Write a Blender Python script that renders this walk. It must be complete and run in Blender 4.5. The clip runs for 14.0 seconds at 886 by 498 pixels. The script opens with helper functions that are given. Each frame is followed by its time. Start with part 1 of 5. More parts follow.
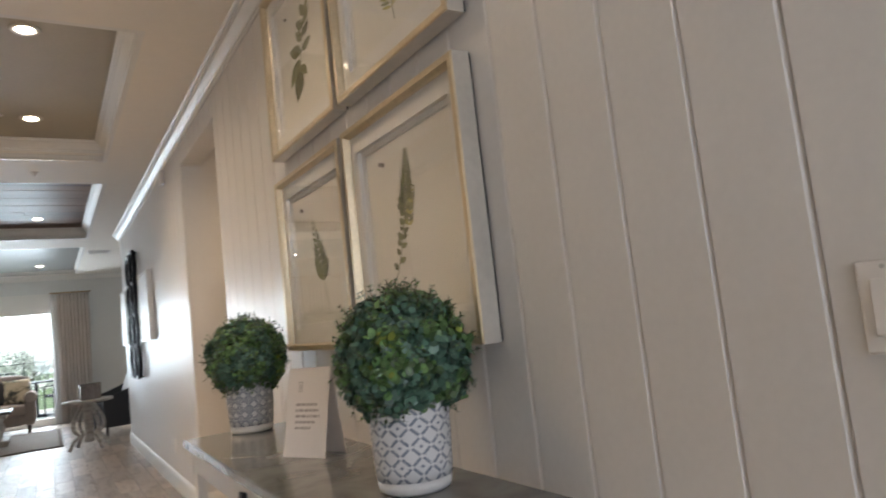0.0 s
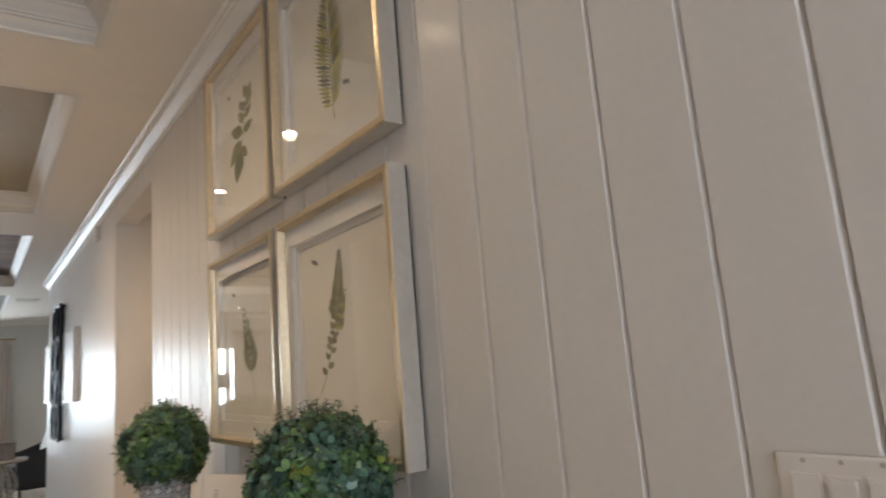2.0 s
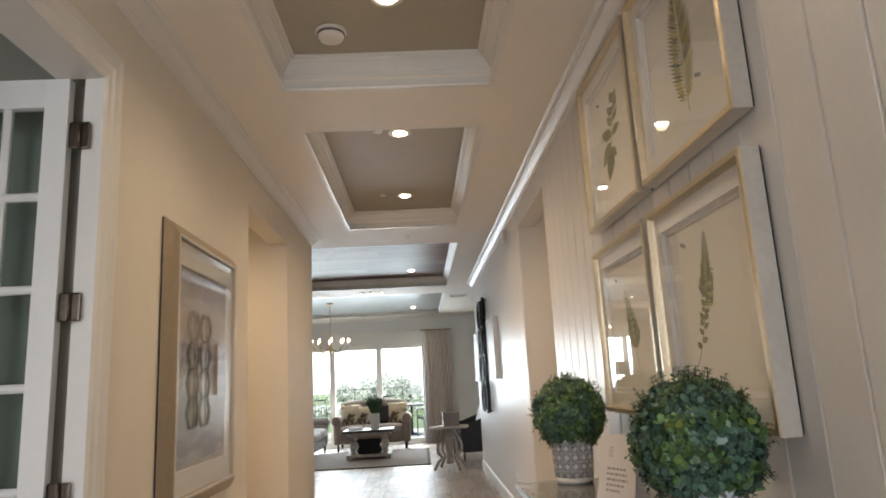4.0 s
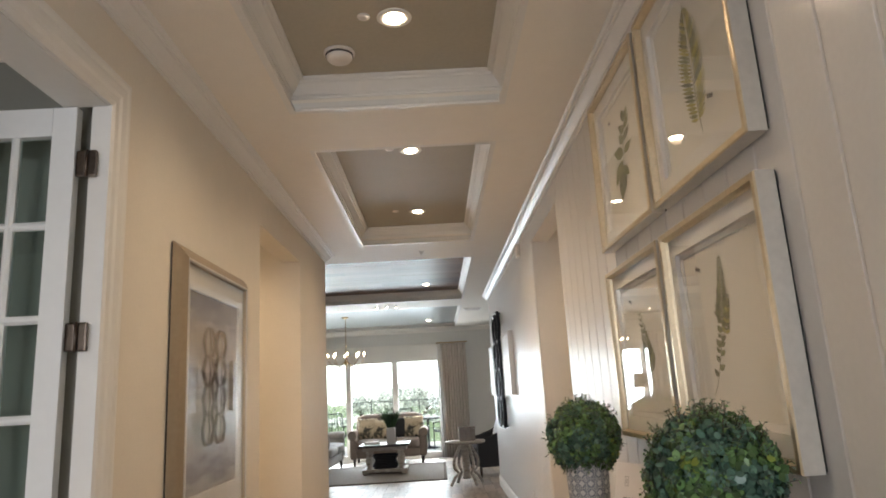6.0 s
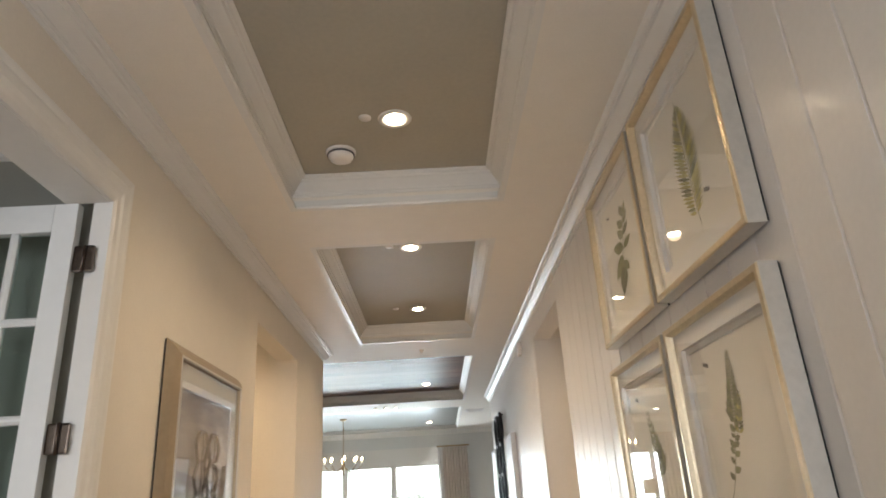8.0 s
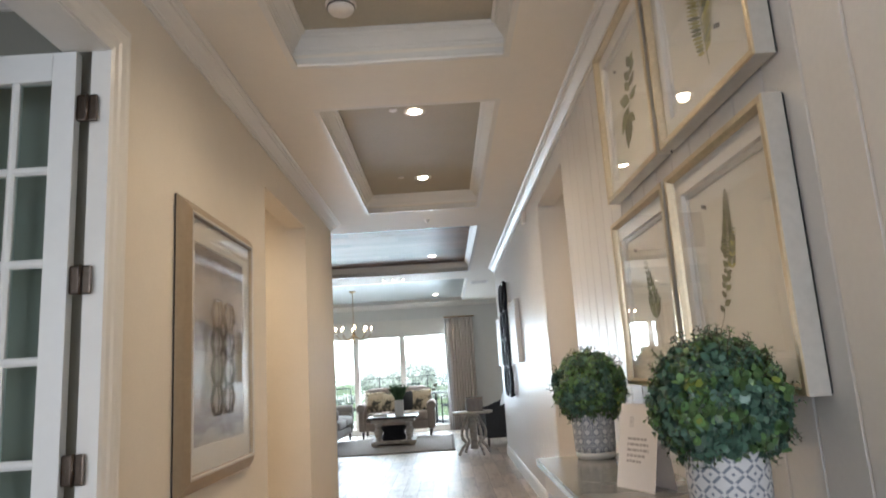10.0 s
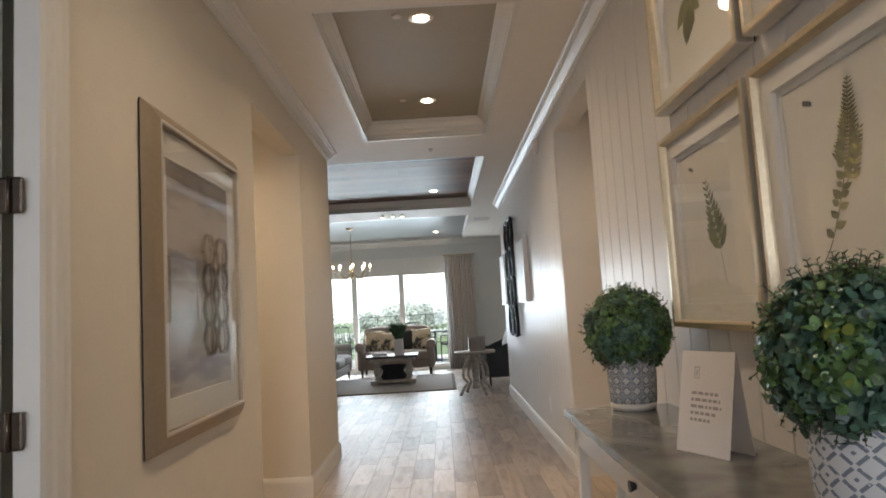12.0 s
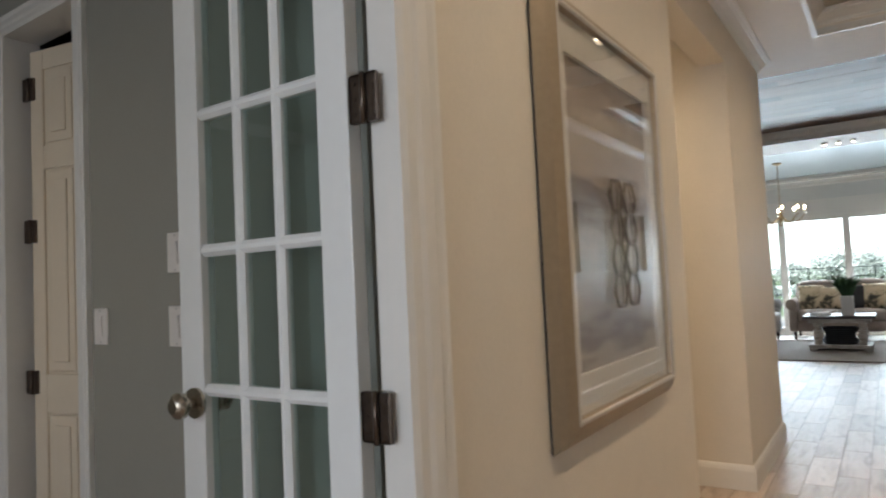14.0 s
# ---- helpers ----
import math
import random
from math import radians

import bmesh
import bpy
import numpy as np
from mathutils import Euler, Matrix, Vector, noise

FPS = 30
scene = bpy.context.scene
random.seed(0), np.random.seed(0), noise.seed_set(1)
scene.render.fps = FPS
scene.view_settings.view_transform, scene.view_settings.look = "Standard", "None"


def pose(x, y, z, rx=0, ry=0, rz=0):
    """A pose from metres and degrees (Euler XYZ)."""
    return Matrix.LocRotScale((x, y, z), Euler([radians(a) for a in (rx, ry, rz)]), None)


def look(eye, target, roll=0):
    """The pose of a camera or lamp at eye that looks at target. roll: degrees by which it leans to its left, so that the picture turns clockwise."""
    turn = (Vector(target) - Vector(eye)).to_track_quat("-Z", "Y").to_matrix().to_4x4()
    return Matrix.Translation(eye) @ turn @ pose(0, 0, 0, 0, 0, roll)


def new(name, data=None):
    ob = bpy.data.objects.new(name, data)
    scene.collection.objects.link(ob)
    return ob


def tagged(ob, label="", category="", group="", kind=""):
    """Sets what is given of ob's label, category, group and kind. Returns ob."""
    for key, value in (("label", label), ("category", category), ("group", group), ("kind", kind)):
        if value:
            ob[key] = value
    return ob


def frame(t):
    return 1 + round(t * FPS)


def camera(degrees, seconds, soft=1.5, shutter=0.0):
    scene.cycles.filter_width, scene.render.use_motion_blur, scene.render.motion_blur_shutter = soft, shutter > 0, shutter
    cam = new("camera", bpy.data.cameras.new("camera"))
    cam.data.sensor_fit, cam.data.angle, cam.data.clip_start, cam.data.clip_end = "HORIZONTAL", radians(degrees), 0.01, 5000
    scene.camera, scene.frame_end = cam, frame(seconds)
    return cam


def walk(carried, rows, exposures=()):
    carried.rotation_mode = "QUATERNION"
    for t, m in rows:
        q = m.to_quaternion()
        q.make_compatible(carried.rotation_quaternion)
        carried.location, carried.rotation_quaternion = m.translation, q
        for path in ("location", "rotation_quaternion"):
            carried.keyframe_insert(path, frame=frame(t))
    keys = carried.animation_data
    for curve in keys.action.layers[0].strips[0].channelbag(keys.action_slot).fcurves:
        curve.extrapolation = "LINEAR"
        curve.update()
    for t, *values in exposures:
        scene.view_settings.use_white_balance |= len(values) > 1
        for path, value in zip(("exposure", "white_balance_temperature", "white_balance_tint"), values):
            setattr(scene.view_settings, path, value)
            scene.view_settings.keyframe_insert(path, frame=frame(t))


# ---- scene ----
cam = camera(68.0, 14.0, soft=1.8, shutter=0.3)
PATH = [
    (0, (0.138, 0.305, 1.157), (1.178, 2.002, 1.359), -6.3),
    (0.5, (0.200, 0.338, 1.180), (1.426, 1.903, 1.396), -5.4),
    (1, (0.246, 0.350, 1.223), (1.541, 1.856, 1.458), -5.1),
    (1.5, (0.237, 0.342, 1.265), (1.548, 1.815, 1.597), -5.1),
    (2, (0.205, 0.297, 1.302), (1.368, 1.888, 1.645), -4.7),
    (2.5, (0.184, 0.247, 1.277), (0.967, 2.045, 1.668), -2.9),
    (3, (0.118, 0.051, 1.206), (0.428, 1.985, 1.609), -2.5),
    (3.5, (0.147, 0.047, 1.222), (0.277, 2.004, 1.615), -2.8),
    (6, (0.200, 0.072, 1.297), (0.237, 2.026, 1.724), -3.3),
    (6.5, (0.203, 0.086, 1.293), (0.254, 1.974, 1.949), -3.4),
    (7, (0.206, 0.093, 1.296), (0.260, 1.956, 2.022), -3.6),
    (9.5, (0.205, 0.120, 1.232), (0.237, 2.044, 1.778), -3.4),
    (10, (0.205, 0.108, 1.182), (0.217, 2.073, 1.551), -3.6),
    (10.5, (0.198, 0.180, 1.153), (0.207, 2.162, 1.420), -3.7),
    (11, (0.178, 0.344, 1.145), (0.195, 2.328, 1.395), -3.6),
    (11.5, (0.157, 0.466, 1.170), (0.162, 2.443, 1.469), -3.7),
    (12, (0.132, 0.521, 1.190), (0.143, 2.512, 1.378), -3.4),
    (12.5, (0.157, 0.662, 1.175), (0.191, 2.655, 1.340), -3.5),
    (13, (0.230, 0.800, 1.196), (-0.169, 2.756, 1.317), -3.2),
    (13.5, (0.046, 1.025, 1.182), (-0.828, 2.820, 1.302), -2.4),
    (14, (-0.140, 1.189, 1.195), (-1.260, 2.843, 1.299), -2.7),
]
walk(cam, [(t, look(eye, target, roll)) for t, eye, target, roll in PATH], exposures=[
    (0.0, 0.63, 6130, 13), (1.0, 0.64, 6030, 13), (2.5, 0.70, 6330, 13), (3.5, 0.69, 6430, 13), (6.0, 0.71, 6430, 13), (7.0, 0.77, 6580, 13),
    (9.3, 1.00, 5950, 10), (9.7, 0.96, 5900, 10), (10.2, 0.71, 5930, 12), (10.6, 0.38, 5930, 13), (11.5, 0.37, 6230, 13), (12.5, 0.37, 6230, 13), (13.5, 0.38, 6050, 12), (14.0, 0.52, 5980, 11)])
# ---- light ----
world = bpy.data.worlds.new("sky")
scene.world = world
world.use_nodes = True
wn = world.node_tree
sky = wn.nodes.new("ShaderNodeTexSky")
sky.sky_type, sky.sun_disc = "NISHITA", False
sky.sun_elevation, sky.sun_rotation = radians(48), radians(200)
sky.dust_density, sky.air_density = 2.0, 1.0
wn.links.new(sky.outputs[0], wn.nodes["Background"].inputs[0])
wn.nodes["Background"].inputs[1].default_value = 0.15


def lamp(name, kind, energy, color, m, **more):
    data = bpy.data.lights.new(name, kind)
    data.energy, data.color = energy, color
    ob = new(name, data)
    ob.matrix_world = m
    return ob


sun = lamp("sun", "SUN", 5.0, (1.0, 0.95, 0.88), look((-12, -4, 24), (-2, 20, 0)))
sun.data.angle = radians(0.5)

H = 2.66
WARM = (1.0, 0.76, 0.49)
DOWNLIGHTS = [(1.75, 4.63, H), (-1.55, 4.5, H), (-2.6, 0.9, H), (0.1, 1.1, 2.82), (0.1, 2.52, 2.82), (0.105, 4.04, 2.82), (0.105, 5.48, 2.82), (0.1, 9.2, 2.80), (0.08, 13.2, 2.73),
              (-2.6, 9.0, 2.80), (-2.6, 13.2, 2.73)]
for x, y, z in DOWNLIGHTS:
    watts = 26.0 if x < -2 and y < 3 else (24.0 if y > 8 else (34.0 if x > 1 else (58.0 if x < -1 else (6.0 if y < 2 else 54.0))))
    spot = lamp("downlight_beam", "SPOT", watts, WARM, look((x, y, z - 0.012), (x, y, 0)))
    spot.data.spot_size, spot.data.spot_blend, spot.data.shadow_soft_size = radians(144), 1.0, 0.04

pane_light = lamp("window_daylight", "AREA", 205.0, (0.84, 0.93, 1.0), look((-1.45, 14.5, 1.2), (-1.45, 0, 1.2)))
pane_light.data.shape, pane_light.data.size, pane_light.data.size_y = "RECTANGLE", 3.3, 2.2
study_light = lamp("study_daylight", "AREA", 12.0, (0.86, 0.94, 1.0), look((-1.72, -1.52, 1.5), (-1.9, 3, 1.3)))
study_light.data.shape, study_light.data.size, study_light.data.size_y = "RECTANGLE", 1.1, 1.4
entry_light = lamp("entry_daylight", "AREA", 27.0, (0.87, 0.93, 1.0), look((0.1, -2.58, 1.4), (0.1, 3, 1.3)))
entry_light.data.shape, entry_light.data.size, entry_light.data.size_y = "RECTANGLE", 0.9, 1.6


# ---- materials ----
def material(name, color, rough=0.5, metal=0.0, grain=None, tone=0.12, bump=0.0, spec=0.5, random_tone=0.0, island=False, coat=0.0, stretch=(1, 1, 1)):
    """Principled surface with two scales of tone variation, fine relief and an optional shift per object or island."""
    m = bpy.data.materials.new(name)
    m.use_nodes = True
    nt = m.node_tree
    p = nt.nodes["Principled BSDF"]
    p.inputs["Roughness"].default_value = rough
    p.inputs["Metallic"].default_value = metal
    p.inputs["Specular IOR Level"].default_value = spec
    p.inputs["Coat Weight"].default_value = coat
    p.inputs["Coat Roughness"].default_value = 0.15
    p.inputs["Base Color"].default_value = (*color, 1)
    m.diffuse_color = (*color, 1)
    if not grain:
        return m
    tc = nt.nodes.new("ShaderNodeTexCoord")
    mp = nt.nodes.new("ShaderNodeMapping")
    mp.inputs["Scale"].default_value = stretch
    nt.links.new(tc.outputs["Object"], mp.inputs["Vector"])
    total = None
    for scale, share in ((grain, 0.6), (grain / 9.0, 0.4)):
        n = nt.nodes.new("ShaderNodeTexNoise")
        n.inputs["Scale"].default_value = scale
        n.inputs["Detail"].default_value = 5
        nt.links.new(mp.outputs[0], n.inputs["Vector"])
        k = nt.nodes.new("ShaderNodeMath")
        k.operation = "MULTIPLY"
        k.inputs[1].default_value = share
        nt.links.new(n.outputs["Fac"], k.inputs[0])
        if total is None:
            total, fine = k, n
        else:
            a = nt.nodes.new("ShaderNodeMath")
            nt.links.new(total.outputs[0], a.inputs[0])
            nt.links.new(k.outputs[0], a.inputs[1])
            total = a
    r = nt.nodes.new("ShaderNodeMapRange")
    r.inputs["From Min"].default_value, r.inputs["From Max"].default_value = 0.3, 0.7
    r.inputs["To Min"].default_value, r.inputs["To Max"].default_value = 1 - tone, 1 + tone
    nt.links.new(total.outputs[0], r.inputs["Value"])
    value = r.outputs[0]
    if random_tone:
        if island:
            src = nt.nodes.new("ShaderNodeNewGeometry").outputs["Random Per Island"]
        else:
            src = nt.nodes.new("ShaderNodeObjectInfo").outputs["Random"]
        rr = nt.nodes.new("ShaderNodeMapRange")
        rr.inputs["To Min"].default_value, rr.inputs["To Max"].default_value = 1 - random_tone, 1 + random_tone
        nt.links.new(src, rr.inputs["Value"])
        mm = nt.nodes.new("ShaderNodeMath")
        mm.operation = "MULTIPLY"
        nt.links.new(value, mm.inputs[0])
        nt.links.new(rr.outputs[0], mm.inputs[1])
        value = mm.outputs[0]
    sc = nt.nodes.new("ShaderNodeVectorMath")
    sc.operation = "SCALE"
    sc.inputs[0].default_value = color
    nt.links.new(value, sc.inputs["Scale"])
    nt.links.new(sc.outputs[0], p.inputs["Base Color"])
    if bump:
        b = nt.nodes.new("ShaderNodeBump")
        b.inputs["Strength"].default_value = bump
        b.inputs["Distance"].default_value = 0.004
        nt.links.new(fine.outputs["Fac"], b.inputs["Height"])
        nt.links.new(b.outputs[0], p.inputs["Normal"])
    return m


def glowing(name, color, strength):
    m = bpy.data.materials.new(name)
    m.use_nodes = True
    p = m.node_tree.nodes["Principled BSDF"]
    p.inputs["Base Color"].default_value = (0.8, 0.8, 0.8, 1)
    p.inputs["Emission Color"].default_value = (*color, 1)
    p.inputs["Emission Strength"].default_value = strength
    return m


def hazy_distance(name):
    """Glowing white sky over an uneven line of far woods, with the haze put into both colours."""
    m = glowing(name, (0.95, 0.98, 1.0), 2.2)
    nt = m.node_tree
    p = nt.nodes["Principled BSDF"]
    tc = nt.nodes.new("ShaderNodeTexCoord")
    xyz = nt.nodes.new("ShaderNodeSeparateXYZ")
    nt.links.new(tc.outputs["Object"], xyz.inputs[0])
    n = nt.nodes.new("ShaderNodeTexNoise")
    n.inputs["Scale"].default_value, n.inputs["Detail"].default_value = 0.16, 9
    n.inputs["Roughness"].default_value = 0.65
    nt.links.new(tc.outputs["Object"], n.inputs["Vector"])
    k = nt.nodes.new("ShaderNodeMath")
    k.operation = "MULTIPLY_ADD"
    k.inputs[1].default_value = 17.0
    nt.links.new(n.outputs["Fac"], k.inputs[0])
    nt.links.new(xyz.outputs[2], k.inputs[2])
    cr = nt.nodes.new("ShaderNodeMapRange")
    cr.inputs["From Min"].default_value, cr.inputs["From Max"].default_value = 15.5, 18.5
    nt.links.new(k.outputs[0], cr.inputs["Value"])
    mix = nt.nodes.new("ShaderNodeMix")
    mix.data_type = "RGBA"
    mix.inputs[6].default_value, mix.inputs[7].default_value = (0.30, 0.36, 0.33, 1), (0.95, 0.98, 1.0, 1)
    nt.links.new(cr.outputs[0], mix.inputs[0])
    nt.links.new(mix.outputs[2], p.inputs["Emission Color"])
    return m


def pane(name, ior=1.5, tint=(1, 1, 1), glancing=0.7):
    """Thin glass: see-through, with a clear gloss that follows the glancing angle."""
    m = bpy.data.materials.new(name)
    m.use_nodes = True
    nt = m.node_tree
    nt.nodes.remove(nt.nodes["Principled BSDF"])
    t = nt.nodes.new("ShaderNodeBsdfTransparent")
    t.inputs[0].default_value = (*tint, 1)
    g = nt.nodes.new("ShaderNodeBsdfGlossy")
    g.inputs["Roughness"].default_value = 0.015
    f = nt.nodes.new("ShaderNodeLayerWeight")
    f.inputs["Blend"].default_value = 0.5
    k = nt.nodes.new("ShaderNodeMath")
    k.operation = "POWER"
    k.inputs[1].default_value = 3.4
    nt.links.new(f.outputs["Facing"], k.inputs[0])
    base = ((ior - 1) / (ior + 1)) ** 2
    gloss = nt.nodes.new("ShaderNodeMapRange")
    gloss.inputs["To Min"].default_value, gloss.inputs["To Max"].default_value = base * 1.7, glancing
    nt.links.new(k.outputs[0], gloss.inputs["Value"])
    mix = nt.nodes.new("ShaderNodeMixShader")
    nt.links.new(gloss.outputs[0], mix.inputs[0])
    nt.links.new(t.outputs[0], mix.inputs[1])
    nt.links.new(g.outputs[0], mix.inputs[2])
    nt.links.new(mix.outputs[0], nt.nodes["Material Output"].inputs[0])
    return m


def ramp_material(name, stops, scale, rough, stretch=(1, 1, 1), detail=6, distortion=0.6, bump=0.0):
    """A surface whose colours run through the given stops by a stretched noise."""
    m = bpy.data.materials.new(name)
    m.use_nodes = True
    nt = m.node_tree
    p = nt.nodes["Principled BSDF"]
    p.inputs["Roughness"].default_value = rough
    tc = nt.nodes.new("ShaderNodeTexCoord")
    mp = nt.nodes.new("ShaderNodeMapping")
    mp.inputs["Scale"].default_value = stretch
    n = nt.nodes.new("ShaderNodeTexNoise")
    n.inputs["Scale"].default_value = scale
    n.inputs["Detail"].default_value = detail
    n.inputs["Distortion"].default_value = distortion
    cr = nt.nodes.new("ShaderNodeValToRGB")
    while len(cr.color_ramp.elements) < len(stops):
        cr.color_ramp.elements.new(0.5)
    for e, (pos, col) in zip(cr.color_ramp.elements, stops):
        e.position, e.color = pos, (*col, 1)
    nt.links.new(tc.outputs["Object"], mp.inputs[0])
    nt.links.new(mp.outputs[0], n.inputs["Vector"])
    nt.links.new(n.outputs["Fac"], cr.inputs[0])
    nt.links.new(cr.outputs[0], p.inputs["Base Color"])
    if bump:
        b = nt.nodes.new("ShaderNodeBump")
        b.inputs["Strength"].default_value = bump
        b.inputs["Distance"].default_value = 0.003
        nt.links.new(n.outputs["Fac"], b.inputs["Height"])
        nt.links.new(b.outputs[0], p.inputs["Normal"])
    return m


def banded_wash(name, stops):
    """Brushed horizontal bands of colour up a picture 0.84 high, broken by a flowing noise."""
    m = ramp_material(name, stops, 5.0, 0.6, stretch=(1.0, 1.0, 4.5), detail=9, distortion=0.25)
    nt = m.node_tree
    n, cr = nt.nodes["Noise Texture"], nt.nodes["Color Ramp"]
    tc = nt.nodes["Texture Coordinate"]
    xyz = nt.nodes.new("ShaderNodeSeparateXYZ")
    nt.links.new(tc.outputs["Object"], xyz.inputs[0])
    up = nt.nodes.new("ShaderNodeMapRange")
    up.inputs["From Min"].default_value, up.inputs["From Max"].default_value = -0.42, 0.42
    up.inputs["To Min"].default_value, up.inputs["To Max"].default_value = -0.2, 0.8
    nt.links.new(xyz.outputs[2], up.inputs["Value"])
    k = nt.nodes.new("ShaderNodeMath")
    k.operation = "MULTIPLY_ADD"
    k.inputs[1].default_value = 0.4
    nt.links.new(n.outputs["Fac"], k.inputs[0])
    nt.links.new(up.outputs[0], k.inputs[2])
    nt.links.new(k.outputs[0], cr.inputs[0])
    return m


def pot_pattern(name, around, rise, dotted):
    """Glazed white with a printed lattice of blue-grey diamonds round the pot, each with a small diamond inside."""
    m = bpy.data.materials.new(name)
    m.use_nodes = True
    nt = m.node_tree
    p = nt.nodes["Principled BSDF"]
    p.inputs["Roughness"].default_value = 0.45

    def math_node(op, a, b=None):
        n = nt.nodes.new("ShaderNodeMath")
        n.operation = op
        for i, v in enumerate((a, b)):
            if v is None:
                continue
            if isinstance(v, (int, float)):
                n.inputs[i].default_value = v
            else:
                nt.links.new(v, n.inputs[i])
        return n.outputs[0]

    tc = nt.nodes.new("ShaderNodeTexCoord")
    sx = nt.nodes.new("ShaderNodeSeparateXYZ")
    nt.links.new(tc.outputs["Object"], sx.inputs[0])
    ang = math_node("ARCTAN2", sx.outputs[1], sx.outputs[0])
    u = math_node("MULTIPLY", ang, around / (2 * math.pi))
    v = math_node("MULTIPLY", sx.outputs[2], 1 / rise)
    fu = math_node("ABSOLUTE", math_node("SUBTRACT", math_node("FRACT", math_node("ADD", u, 20.0)), 0.5))
    fv = math_node("ABSOLUTE", math_node("SUBTRACT", math_node("FRACT", math_node("ADD", v, 20.0)), 0.5))
    d = math_node("ADD", fu, fv)
    outer = math_node("COMPARE", d, 0.5)
    outer.node.inputs[2].default_value = 0.1 if dotted else 0.13
    node_gap = math_node("LESS_THAN", math_node("ABSOLUTE", math_node("SUBTRACT", fu, fv)), 0.36 if dotted else 0.4)
    outer = math_node("MULTIPLY", outer, node_gap)
    inner = math_node("COMPARE", d, 0.0 if dotted else 0.2)
    inner.node.inputs[2].default_value = 0.1 if dotted else 0.07
    on = math_node("MAXIMUM", outer, inner)
    n = nt.nodes.new("ShaderNodeTexNoise")
    n.inputs["Scale"].default_value = 160
    nt.links.new(tc.outputs["Object"], n.inputs["Vector"])
    worn = math_node("MULTIPLY", on, math_node("GREATER_THAN", n.outputs["Fac"], 0.36))
    mix = nt.nodes.new("ShaderNodeMix")
    mix.data_type = "RGBA"
    mix.inputs[6].default_value = (0.72, 0.72, 0.73, 1)
    mix.inputs[7].default_value = (0.22, 0.25, 0.31, 1)
    nt.links.new(worn, mix.inputs[0])
    nt.links.new(mix.outputs[2], p.inputs["Base Color"])
    b = nt.nodes.new("ShaderNodeBump")
    b.inputs["Strength"].default_value = 0.35
    b.inputs["Distance"].default_value = 0.002
    nt.links.new(worn, b.inputs["Height"])
    nt.links.new(b.outputs[0], p.inputs["Normal"])
    return m


M_wall = material("cream_wall_paint", (0.69, 0.635, 0.55), 0.6, grain=90, tone=0.03, bump=0.12)
M_plank = material("semi_gloss_plank_paint", (0.68, 0.655, 0.63), 0.42, grain=60, tone=0.03, bump=0.05, coat=0.06, spec=0.38)
M_trim = material("white_gloss_trim", (0.74, 0.72, 0.68), 0.36, grain=40, tone=0.02)
M_ceiling = material("white_ceiling_paint", (0.80, 0.75, 0.67), 0.6, grain=120, tone=0.03, bump=0.1)
M_taupe = material("taupe_ceiling_paint", (0.455, 0.425, 0.35), 0.55, spec=0.25, grain=50, tone=0.05, bump=0.05)
M_sage = material("grey_green_ceiling_paint", (0.24, 0.25, 0.23), 0.3, grain=50, tone=0.05, spec=0.2)
M_woodceil = material("reddish_brown_ceiling_boards", (0.20, 0.115, 0.075), 0.42, spec=0.1, grain=14, tone=0.25, random_tone=0.35, island=True, stretch=(0.5, 6, 1))
M_grey = material("grey_wall_paint", (0.31, 0.30, 0.26), 0.6, grain=90, tone=0.03, bump=0.1)
M_backwall = material("pale_grey_wall_paint", (0.66, 0.66, 0.64), 0.6, grain=90, tone=0.03)
M_tile = ramp_material("wood_look_tile", [(0.3, (0.26, 0.20, 0.15)), (0.45, (0.37, 0.295, 0.23)), (0.6, (0.43, 0.355, 0.29)), (0.72, (0.31, 0.245, 0.185))], 4.0, 0.42, stretch=(4.5, 0.7, 1), bump=0.03)
info = M_tile.node_tree.nodes.new("ShaderNodeObjectInfo")
shift = M_tile.node_tree.nodes.new("ShaderNodeVectorMath")
shift.operation = "SCALE"
shift.inputs[0].default_value = (31.0, 57.0, 0.0)
M_tile.node_tree.links.new(info.outputs["Random"], shift.inputs["Scale"])
for nd in [n for n in M_tile.node_tree.nodes if n.bl_idname == "ShaderNodeMapping"]:
    M_tile.node_tree.links.new(shift.outputs[0], nd.inputs["Location"])
geo = M_tile.node_tree.nodes.new("ShaderNodeNewGeometry")
both = M_tile.node_tree.nodes.new("ShaderNodeMath")
M_tile.node_tree.links.new(info.outputs["Random"], both.inputs[0])
M_tile.node_tree.links.new(geo.outputs["Random Per Island"], both.inputs[1])
frac = M_tile.node_tree.nodes.new("ShaderNodeMath")
frac.operation = "FRACT"
M_tile.node_tree.links.new(both.outputs[0], frac.inputs[0])
M_tile.node_tree.links.new(frac.outputs[0], shift.inputs["Scale"])
tone = M_tile.node_tree.nodes.new("ShaderNodeMapRange")
tone.inputs["To Min"].default_value, tone.inputs["To Max"].default_value = 0.72, 1.22
M_tile.node_tree.links.new(frac.outputs[0], tone.inputs["Value"])
toned = M_tile.node_tree.nodes.new("ShaderNodeVectorMath")
toned.operation = "SCALE"
M_tile.node_tree.links.new(M_tile.node_tree.nodes["Color Ramp"].outputs[0], toned.inputs[0])
M_tile.node_tree.links.new(tone.outputs[0], toned.inputs["Scale"])
M_tile.node_tree.links.new(toned.outputs[0], M_tile.node_tree.nodes["Principled BSDF"].inputs["Base Color"])
M_grout = material("beige_grout", (0.24, 0.20, 0.16), 0.8, grain=200, tone=0.1)
M_gold = material("champagne_gold_leaf", (0.62, 0.52, 0.36), 0.32, 0.8, grain=70, tone=0.12, bump=0.05)
